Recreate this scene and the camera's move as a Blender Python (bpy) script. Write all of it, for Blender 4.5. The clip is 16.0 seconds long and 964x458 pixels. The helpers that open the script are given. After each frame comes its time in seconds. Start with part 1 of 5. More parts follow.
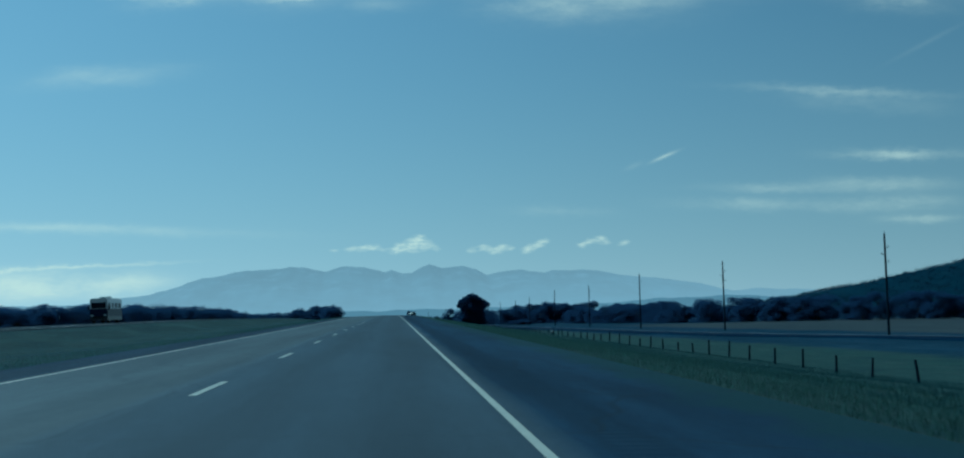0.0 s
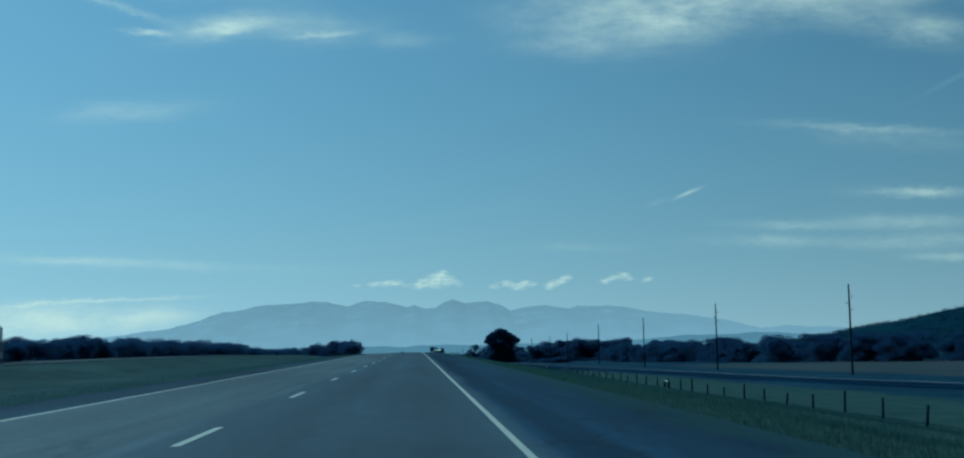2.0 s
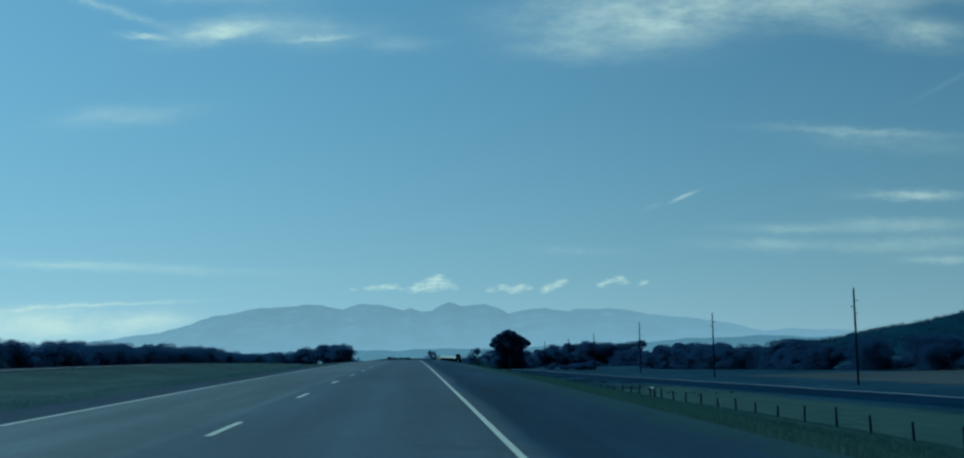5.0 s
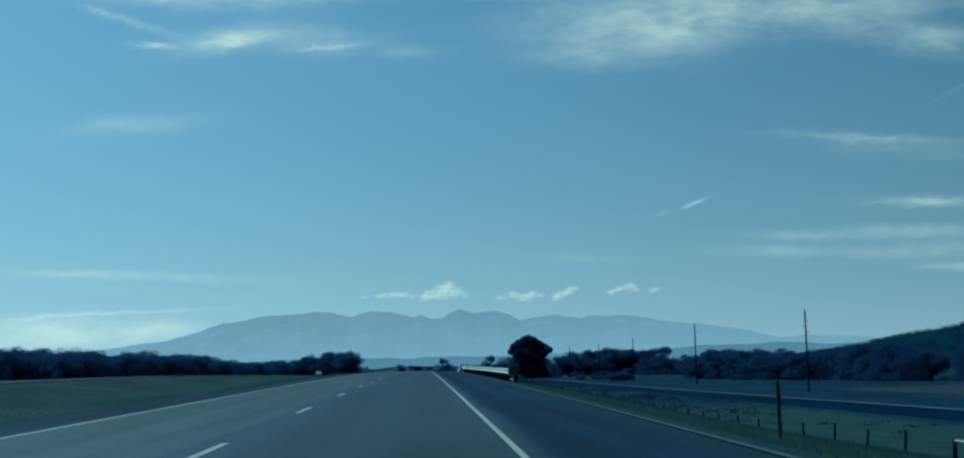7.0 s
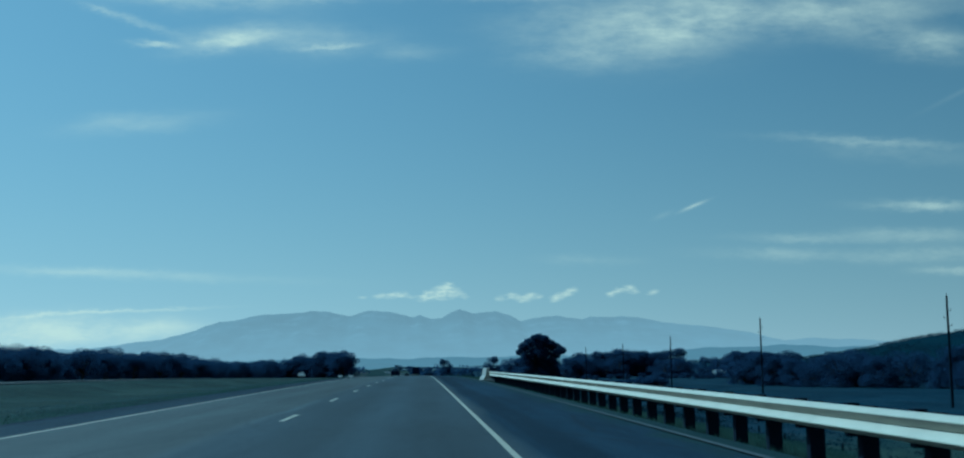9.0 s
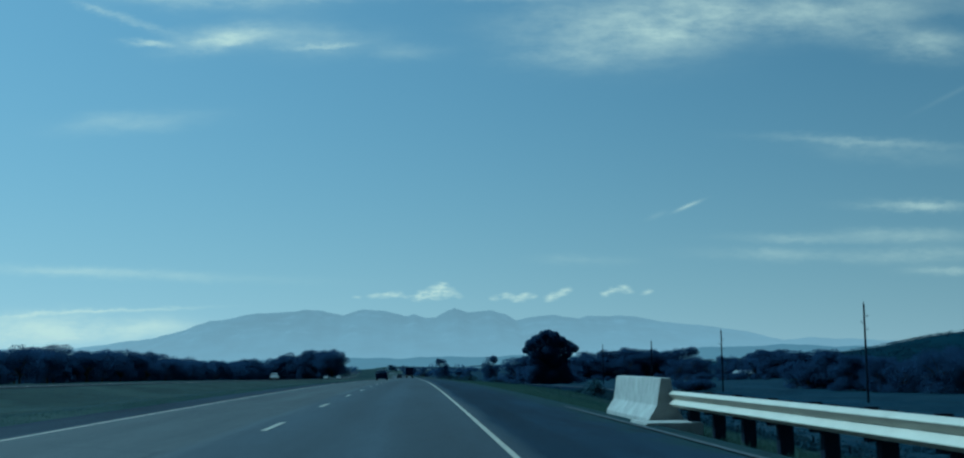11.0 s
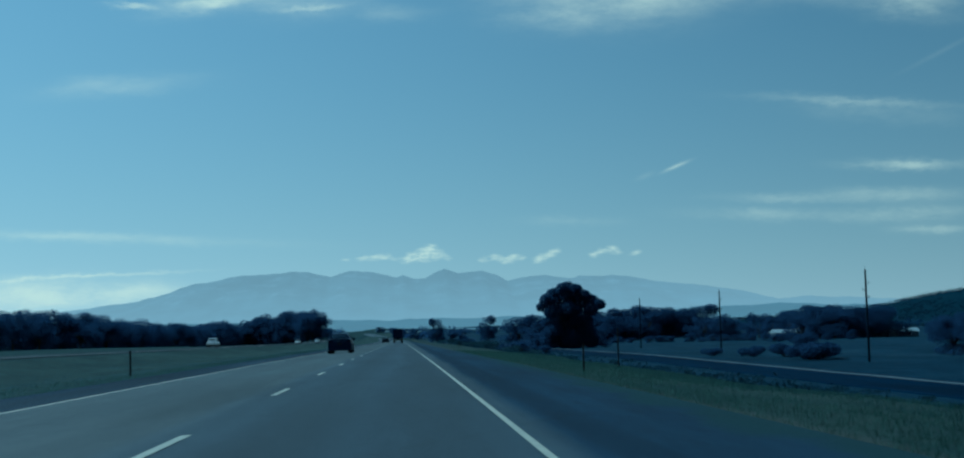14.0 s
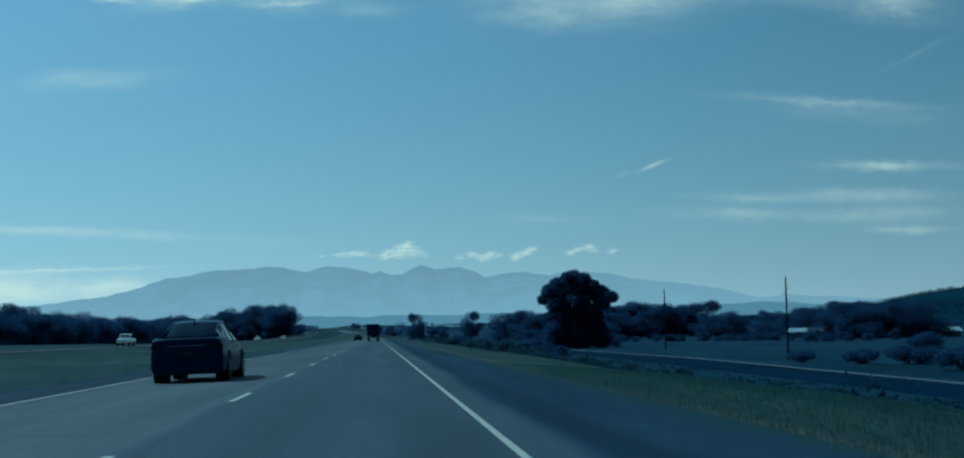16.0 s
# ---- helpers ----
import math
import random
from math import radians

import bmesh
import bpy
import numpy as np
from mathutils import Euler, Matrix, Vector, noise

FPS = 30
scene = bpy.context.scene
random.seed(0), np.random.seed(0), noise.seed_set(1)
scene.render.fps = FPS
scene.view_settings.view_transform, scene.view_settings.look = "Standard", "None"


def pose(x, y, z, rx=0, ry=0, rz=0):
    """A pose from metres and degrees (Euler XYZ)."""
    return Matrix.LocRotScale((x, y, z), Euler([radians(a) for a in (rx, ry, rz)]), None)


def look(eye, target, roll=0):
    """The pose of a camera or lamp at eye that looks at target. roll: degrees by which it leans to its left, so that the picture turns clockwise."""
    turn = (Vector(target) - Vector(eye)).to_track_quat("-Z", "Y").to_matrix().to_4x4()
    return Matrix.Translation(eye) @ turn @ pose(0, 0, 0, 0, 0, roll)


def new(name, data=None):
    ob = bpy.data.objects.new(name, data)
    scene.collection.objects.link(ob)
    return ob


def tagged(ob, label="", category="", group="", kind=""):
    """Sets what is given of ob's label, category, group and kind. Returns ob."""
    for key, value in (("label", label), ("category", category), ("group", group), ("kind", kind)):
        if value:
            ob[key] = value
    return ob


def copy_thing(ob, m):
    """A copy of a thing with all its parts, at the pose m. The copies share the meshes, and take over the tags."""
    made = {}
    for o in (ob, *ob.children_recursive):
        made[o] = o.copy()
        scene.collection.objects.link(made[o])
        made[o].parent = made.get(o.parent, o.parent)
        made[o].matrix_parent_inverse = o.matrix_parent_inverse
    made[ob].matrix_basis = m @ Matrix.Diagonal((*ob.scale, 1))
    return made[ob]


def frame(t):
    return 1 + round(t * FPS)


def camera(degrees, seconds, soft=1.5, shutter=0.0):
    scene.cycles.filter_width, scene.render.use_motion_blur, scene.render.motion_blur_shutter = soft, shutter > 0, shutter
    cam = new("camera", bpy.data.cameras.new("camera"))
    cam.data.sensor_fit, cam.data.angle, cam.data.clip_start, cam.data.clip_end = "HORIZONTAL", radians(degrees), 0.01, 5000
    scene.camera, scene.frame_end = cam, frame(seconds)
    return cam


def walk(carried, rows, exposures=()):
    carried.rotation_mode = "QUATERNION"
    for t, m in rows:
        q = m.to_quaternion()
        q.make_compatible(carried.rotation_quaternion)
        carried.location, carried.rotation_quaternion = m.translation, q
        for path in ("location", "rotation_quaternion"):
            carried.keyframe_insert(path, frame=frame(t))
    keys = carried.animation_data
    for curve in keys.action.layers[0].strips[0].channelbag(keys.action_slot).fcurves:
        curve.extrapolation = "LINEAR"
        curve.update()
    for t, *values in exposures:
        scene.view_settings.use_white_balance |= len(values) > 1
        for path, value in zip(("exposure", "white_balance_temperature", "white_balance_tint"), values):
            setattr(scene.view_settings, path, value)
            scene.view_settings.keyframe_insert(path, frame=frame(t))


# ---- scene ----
cam = camera(42.72, 16.0, soft=2.1, shutter=0.06)
# seconds, x, y, z, pitch, roll to the right, yaw
PATH = [
    (0.0, 2.546, 0.00, 1.020, 3.976, 1.496, -4.207),
    (0.5, 2.549, 15.86, 1.125, 4.213, 1.276, -4.052),
    (1.0, 2.552, 31.71, 1.245, 4.489, 1.430, -2.614),
    (1.5, 2.555, 47.57, 1.330, 5.661, 1.229, -3.111),
    (2.0, 2.558, 63.43, 1.401, 5.664, 1.155, -3.181),
    (2.5, 2.561, 79.28, 1.496, 6.370, 1.130, -3.349),
    (3.0, 2.564, 95.14, 1.591, 6.216, 1.308, -2.865),
    (3.5, 2.568, 111.00, 1.686, 6.965, 1.076, -3.429),
    (4.0, 2.571, 126.85, 1.781, 5.674, 1.326, -3.496),
    (6.5, 2.557, 206.13, 2.250, 6.159, 1.051, -3.146),
    (7.0, 2.555, 221.99, 2.308, 6.193, 1.360, -2.906),
    (7.5, 2.558, 237.85, 2.375, 6.422, 0.875, -2.883),
    (8.0, 2.562, 253.70, 2.417, 6.635, 0.668, -2.989),
    (8.5, 2.566, 269.56, 2.456, 5.615, 0.747, -2.576),
    (9.0, 2.570, 285.42, 2.485, 6.238, 0.943, -2.921),
    (9.5, 2.539, 301.27, 2.506, 5.708, 1.184, -2.377),
    (10.0, 2.509, 317.13, 2.518, 6.236, 0.866, -2.556),
    (12.5, 2.450, 396.41, 2.420, 6.074, 1.470, -3.902),
    (13.0, 2.410, 412.27, 2.352, 5.159, 1.463, -3.877),
    (13.5, 2.350, 428.12, 2.266, 3.930, 1.278, -4.055),
    (14.0, 2.290, 443.98, 2.161, 4.434, 1.356, -3.684),
    (14.5, 2.234, 459.84, 2.039, 4.511, 0.838, -3.585),
    (15.0, 2.184, 475.69, 1.904, 3.590, 1.211, -3.500),
    (15.5, 2.134, 491.55, 1.763, 3.769, 1.294, -3.985),
    (16.0, 2.085, 507.41, 1.614, 4.294, 0.994, -4.754),
]
walk(cam, [(t, pose(x, y, z, 90 + p, 0, yw) @ pose(0, 0, 0, 0, 0, -r)) for t, x, y, z, p, r, yw in PATH],
     exposures=[(0.0, -0.38, 3950, -27), (16.0, -0.38, 3950, -27)])

# ---- light: one high sun ahead on the left, clear sky with cirrus ----
SUN = Vector((-0.80, 0.50, 1.0)).normalized()
sun = new("sun", bpy.data.lights.new("sun", "SUN"))
sun.data.energy, sun.data.angle, sun.data.color = 4.2, radians(0.6), (1.0, 0.97, 0.92)
sun.matrix_world = look(SUN * 100, (0, 0, 0))

world = bpy.data.worlds.new("sky")
scene.world = world
world.use_nodes = True
WT = world.node_tree
WT.nodes.clear()


def wm(op, a, b=None, c=None, clamp=False):
    n = WT.nodes.new("ShaderNodeMath")
    n.operation, n.use_clamp = op, clamp
    for i, v in enumerate((a, b, c)):
        if v is None:
            continue
        if isinstance(v, (int, float)):
            n.inputs[i].default_value = v
        else:
            WT.links.new(v, n.inputs[i])
    return n.outputs[0]


def build_sky():
    sky = WT.nodes.new("ShaderNodeTexSky")
    sky.sky_type, sky.sun_disc = "NISHITA", False
    sky.sun_elevation, sky.sun_rotation = math.asin(SUN.z), math.atan2(SUN.x, SUN.y)
    sky.air_density, sky.dust_density, sky.ozone_density = 1.0, 0.7, 0.8
    co = WT.nodes.new("ShaderNodeTexCoord")
    sep = WT.nodes.new("ShaderNodeSeparateXYZ")
    WT.links.new(co.outputs["Generated"], sep.inputs[0])
    dx, dy, dz = sep.outputs
    ahead = wm("MAXIMUM", dy, 0.05)
    u, v = wm("DIVIDE", dx, ahead), wm("DIVIDE", dz, ahead)
    comb = WT.nodes.new("ShaderNodeCombineXYZ")
    WT.links.new(u, comb.inputs[0])
    WT.links.new(wm("MULTIPLY", v, 2.6), comb.inputs[1])

    def tex(scale, detail, rough, dist=0.0):
        n = WT.nodes.new("ShaderNodeTexNoise")
        n.inputs["Scale"].default_value, n.inputs["Detail"].default_value = scale, detail
        n.inputs["Roughness"].default_value, n.inputs["Distortion"].default_value = rough, dist
        WT.links.new(comb.outputs[0], n.inputs["Vector"])
        return n
    warp, fine = tex(14, 5, 0.6), tex(70, 4, 0.65)
    streak = tex(9, 7, 0.62, 0.25)
    mottle = tex(16, 4, 0.5, 0.1)
    ragged = wm("ADD", wm("MULTIPLY", mottle.outputs["Fac"], 0.72), wm("MULTIPLY", fine.outputs["Fac"], 0.28))
    wsep = WT.nodes.new("ShaderNodeSeparateColor")
    WT.links.new(warp.outputs["Color"], wsep.inputs[0])
    fsep = WT.nodes.new("ShaderNodeSeparateColor")
    WT.links.new(fine.outputs["Color"], fsep.inputs[0])

    def bank(clouds, wide, small, bite, gain):
        uu = wm("ADD", u, wm("ADD", wm("MULTIPLY", wm("SUBTRACT", wsep.outputs[0], 0.5), wide),
                             wm("MULTIPLY", wm("SUBTRACT", fsep.outputs[0], 0.5), small)))
        vv = wm("ADD", v, wm("ADD", wm("MULTIPLY", wm("SUBTRACT", wsep.outputs[1], 0.5), wide * 0.4),
                             wm("MULTIPLY", wm("SUBTRACT", fsep.outputs[1], 0.5), small * 0.6)))
        total = None
        for cu, cv, ru, rv, tilt, amount in clouds:
            du, dv = wm("SUBTRACT", uu, cu), wm("SUBTRACT", vv, cv)
            c, s = math.cos(radians(tilt)), math.sin(radians(tilt))
            a = wm("ADD", wm("MULTIPLY", du, c / ru), wm("MULTIPLY", dv, s / ru))
            b = wm("ADD", wm("MULTIPLY", du, -s / rv), wm("MULTIPLY", dv, c / rv))
            e = wm("ADD", wm("MULTIPLY", a, a), wm("MULTIPLY", b, b))
            m = wm("MULTIPLY", wm("EXPONENT", wm("MULTIPLY", e, -1.0)), amount)
            total = m if total is None else wm("ADD", total, m)
        return wm("MULTIPLY", total, wm("MULTIPLY_ADD", bite, gain, 0.62 - 0.5 * gain, clamp=True))
    # each cloud: way across, rise, half length, half height, tilt, density
    soft = bank([(0.158, 0.280, 0.075, 0.026, 0, 0.50), (0.205, 0.272, 0.045, 0.022, 0, 0.42), (0.245, 0.290, 0.05, 0.024, 0, 0.40), (0.330, 0.290, 0.12, 0.016, 4, 0.70), (0.40, 0.272, 0.07, 0.014, -8, 0.35),
                 (0.440, 0.262, 0.035, 0.010, 4, 0.5), (0.138, 0.254, 0.045, 0.010, 0, 0.5), (-0.192, 0.310, 0.07, 0.012, -4, 1.0),
                 (-0.090, 0.268, 0.055, 0.013, 0, 0.45), (-0.155, 0.270, 0.04, 0.009, 8, 0.6), (-0.225, 0.199, 0.05, 0.008, 3, 0.38),
                 (-0.330, 0.030, 0.070, 0.011, 0, 1.0), (-0.262, 0.033, 0.052, 0.010, 0, 0.85), (-0.215, 0.033, 0.035, 0.007, -4, 0.7), (0.400, 0.170, 0.06, 0.008, -4, 0.2), (-0.005, 0.258, 0.03, 0.006, 0, 0.25)],
                0.045, 0.010, ragged, 2.4)
    high = bank([(-0.090, 0.308, 0.06, 0.006, 0, 0.6), (-0.239, 0.287, 0.035, 0.003, -19, 0.55), (-0.212, 0.265, 0.018, 0.0025, -3, 0.9),
                 (-0.150, 0.266, 0.035, 0.005, 10, 0.6), (-0.073, 0.262, 0.025, 0.0025, 4, 0.8), (0.085, 0.305, 0.06, 0.004, 0, 0.4),
                 (0.385, 0.179, 0.07, 0.0035, -3, 0.45), (0.430, 0.125, 0.045, 0.004, -1, 0.75)], 0.014, 0.017, ragged, 2.6)
    low_bank = bank([(0.325, 0.098, 0.05, 0.0035, -2, 0.4), (0.315, 0.085, 0.06, 0.0045, -2, 0.45), (0.412, 0.100, 0.05, 0.005, -1, 0.55),
                     (0.425, 0.084, 0.045, 0.006, 0, 0.55), (0.445, 0.071, 0.03, 0.003, 0, 0.5), (0.142, 0.083, 0.03, 0.0035, -2, 0.3),
                     (-0.250, 0.077, 0.11, 0.0035, -3, 0.5), (-0.235, 0.0468, 0.050, 0.0013, 1, 1.0), (-0.295, 0.0445, 0.03, 0.0013, 4, 0.8)], 0.010, 0.012, ragged, 2.4)
    veil = wm("ADD", soft, wm("ADD", high, low_bank))
    lump = tex(120, 4, 0.6)
    puffs = bank([(-0.047, 0.0545, 0.004, 0.0020, 0, 0.6), (-0.033, 0.0550, 0.006, 0.0022, 0, 0.75), (-0.024, 0.0562, 0.006, 0.0030, 0, 0.9), (-0.015, 0.0568, 0.005, 0.0030, 0, 0.9),
                  (-0.007, 0.0552, 0.004, 0.0022, 0, 0.7), (0.002, 0.0535, 0.005, 0.0026, 0, 0.8), (0.007, 0.0565, 0.005, 0.0036, 0, 0.95), (0.014, 0.0545, 0.006, 0.0036, 0, 0.95),
                  (0.016, 0.0600, 0.005, 0.0040, 0, 1.0), (0.023, 0.0620, 0.0045, 0.0042, 0, 1.0), (0.024, 0.0560, 0.005, 0.0036, 0, 0.8), (0.031, 0.0585, 0.004, 0.0034, 0, 0.75),
                  (0.036, 0.0545, 0.004, 0.0024, 0, 0.6), (0.066, 0.0525, 0.005, 0.0024, 0, 0.8), (0.074, 0.0545, 0.005, 0.0026, 0, 0.85), (0.083, 0.0515, 0.006, 0.0030, 0, 0.9),
                  (0.090, 0.0545, 0.005, 0.0028, 0, 0.9), (0.097, 0.0535, 0.004, 0.0020, 0, 0.65), (0.109, 0.0520, 0.005, 0.0024, 20, 0.8), (0.116, 0.0545, 0.006, 0.0028, 24, 0.95),
                  (0.124, 0.0580, 0.005, 0.0028, 26, 0.9), (0.155, 0.0550, 0.005, 0.0024, 10, 0.8), (0.163, 0.0580, 0.005, 0.0030, 10, 0.95), (0.172, 0.0600, 0.005, 0.0028, 0, 0.85),
                  (0.175, 0.0565, 0.005, 0.0022, 0, 0.7), (0.191, 0.0560, 0.006, 0.0026, 10, 0.8)],
                 0.002, 0.008, lump.outputs["Fac"], 2.2)
    trail = bank([(0.227, 0.1268, 0.010, 0.0013, 22, 0.9), (0.200, 0.119, 0.008, 0.002, 22, 0.15), (0.455, 0.220, 0.03, 0.002, 26, 0.12)], 0.002, 0.002, streak.outputs["Fac"], 1.0)
    puffs = wm("MULTIPLY_ADD", puffs, 1.1, -0.13, clamp=True)
    cover = wm("ADD", wm("ADD", veil, puffs), trail, clamp=True)
    front = wm("MULTIPLY", wm("SUBTRACT", dy, 0.1), 4.0, clamp=True)
    cover = wm("MULTIPLY", cover, front)
    mix = WT.nodes.new("ShaderNodeMixRGB")
    WT.links.new(wm("MULTIPLY", cover, 0.72), mix.inputs[0])
    # thin summer haze: pale towards the horizon and towards the sun
    dot = wm("ADD", wm("ADD", wm("MULTIPLY", dx, SUN.x), wm("MULTIPLY", dy, SUN.y)), wm("MULTIPLY", dz, SUN.z))
    glow = wm("MAXIMUM", wm("MULTIPLY_ADD", dot, 4.6, 4.7), 2.4)
    glow = wm("ADD", glow, wm("MULTIPLY", wm("EXPONENT", wm("MULTIPLY", wm("MAXIMUM", dz, 0.0), -14.0)), 1.35))
    low = wm("EXPONENT", wm("MULTIPLY", wm("MAXIMUM", dz, 0.0), -5.0))
    haze = WT.nodes.new("ShaderNodeMixRGB")
    tone = WT.nodes.new("ShaderNodeVectorMath")
    tone.operation = "SCALE"
    warm = WT.nodes.new("ShaderNodeCombineXYZ")
    for k, (a, b) in enumerate(((0.20, 0.955), (0.02, 1.03), (-0.07, 1.02))):
        WT.links.new(wm("MULTIPLY_ADD", low, a, b), warm.inputs[k])
    WT.links.new(warm.outputs[0], tone.inputs[0])
    WT.links.new(glow, tone.inputs["Scale"])
    side = wm("MAXIMUM", dot, 0.0)
    WT.links.new(wm("ADD", wm("MULTIPLY_ADD", low, 0.78, 0.04), wm("MULTIPLY", wm("MULTIPLY", side, side), 0.42), clamp=True), haze.inputs[0])
    deep = WT.nodes.new("ShaderNodeVectorMath")
    deep.operation = "MULTIPLY"
    clear = WT.nodes.new("ShaderNodeVectorMath")
    clear.operation = "SCALE"
    clear.inputs[0].default_value = (0.445, 0.67, 0.77)
    WT.links.new(wm("MULTIPLY_ADD", dot, 0.55, 0.42), clear.inputs["Scale"])
    WT.links.new(clear.outputs[0], deep.inputs[1])
    WT.links.new(sky.outputs[0], deep.inputs[0])
    WT.links.new(deep.outputs[0], haze.inputs[1])
    WT.links.new(tone.outputs[0], haze.inputs[2])
    WT.links.new(haze.outputs[0], mix.inputs[1])
    mix.inputs[2].default_value = (13.9, 10.7, 7.3, 1)
    bg = WT.nodes.new("ShaderNodeBackground")
    bg.inputs[1].default_value = 0.088
    out = WT.nodes.new("ShaderNodeOutputWorld")
    WT.links.new(mix.outputs[0], bg.inputs[0])
    WT.links.new(bg.outputs[0], out.inputs[0])


build_sky()


# ---- materials ----
class Mat:
    """A node material with short ways to add noise, ramps and bumps."""

    def __init__(self, name, rough=0.8, metal=0.0, spec=0.5):
        self.m = bpy.data.materials.new(name)
        self.m.use_nodes = True
        self.t = self.m.node_tree
        self.b = self.t.nodes["Principled BSDF"]
        self.b.inputs["Roughness"].default_value = rough
        self.b.inputs["Metallic"].default_value = metal
        self.b.inputs["Specular IOR Level"].default_value = spec
        self.co = self.t.nodes.new("ShaderNodeTexCoord").outputs["Object"]

    def link(self, a, b):
        self.t.links.new(a, b)

    def sep(self, space=None):
        n = self.t.nodes.new("ShaderNodeSeparateXYZ")
        self.link(space or self.co, n.inputs[0])
        return n.outputs

    def math(self, op, a, b=None, c=None, clamp=False):
        n = self.t.nodes.new("ShaderNodeMath")
        n.operation, n.use_clamp = op, clamp
        for i, v in enumerate((a, b, c)):
            if v is None:
                continue
            if isinstance(v, (int, float)):
                n.inputs[i].default_value = v
            else:
                self.link(v, n.inputs[i])
        return n.outputs[0]

    def noise(self, scale, detail=4, rough=0.55, stretch=(1, 1, 1), space=None):
        mp = self.t.nodes.new("ShaderNodeMapping")
        mp.inputs["Scale"].default_value = stretch
        self.link(space or self.co, mp.inputs[0])
        n = self.t.nodes.new("ShaderNodeTexNoise")
        n.inputs["Scale"].default_value, n.inputs["Detail"].default_value, n.inputs["Roughness"].default_value = scale, detail, rough
        self.link(mp.outputs[0], n.inputs["Vector"])
        return n.outputs["Fac"]

    def ramp(self, fac, stops):
        n = self.t.nodes.new("ShaderNodeValToRGB")
        while len(n.color_ramp.elements) < len(stops):
            n.color_ramp.elements.new(0.5)
        for e, (p, c) in zip(n.color_ramp.elements, stops):
            e.position, e.color = p, (*c, 1)
        self.link(fac, n.inputs[0])
        return n.outputs[0]

    def mix(self, fac, a, b, kind="MIX"):
        n = self.t.nodes.new("ShaderNodeMixRGB")
        n.blend_type = kind
        for i, v in enumerate((fac, a, b)):
            if isinstance(v, (int, float)):
                n.inputs[i].default_value = v
            elif isinstance(v, tuple):
                n.inputs[i].default_value = (*v, 1)
            else:
                self.link(v, n.inputs[i])
        return n.outputs[0]

    def band(self, value, lo, hi, soft):
        """1 between lo and hi, falling to 0 over soft."""
        a = self.math("MULTIPLY_ADD", self.math("SUBTRACT", value, lo), 1 / soft, 0.5, clamp=True)
        b = self.math("MULTIPLY_ADD", self.math("SUBTRACT", hi, value), 1 / soft, 0.5, clamp=True)
        return self.math("MULTIPLY", a, b)

    def bump(self, height, dist, strength=1.0):
        n = self.t.nodes.new("ShaderNodeBump")
        n.inputs["Distance"].default_value, n.inputs["Strength"].default_value = dist, strength
        self.link(height, n.inputs["Height"])
        self.link(n.outputs[0], self.b.inputs["Normal"])

    def color(self, c):
        if isinstance(c, tuple):
            self.b.inputs["Base Color"].default_value = (*c, 1)
        else:
            self.link(c, self.b.inputs["Base Color"])
        return self


def plain(name, c, rough=0.6, metal=0.0, vary=0.15, scale=3.0, bump=0.0, spec=0.5):
    """A nearly even surface with two scales of variation."""
    m = Mat(name, rough, metal, spec)
    n = m.math("MULTIPLY_ADD", m.noise(scale), 0.65, m.math("MULTIPLY", m.noise(scale * 14), 0.35))
    m.color(m.ramp(n, [(0.3, tuple(v * (1 - vary) for v in c)), (0.7, tuple(min(1, v * (1 + vary)) for v in c))]))
    if bump:
        m.bump(n, bump)
    return m.m


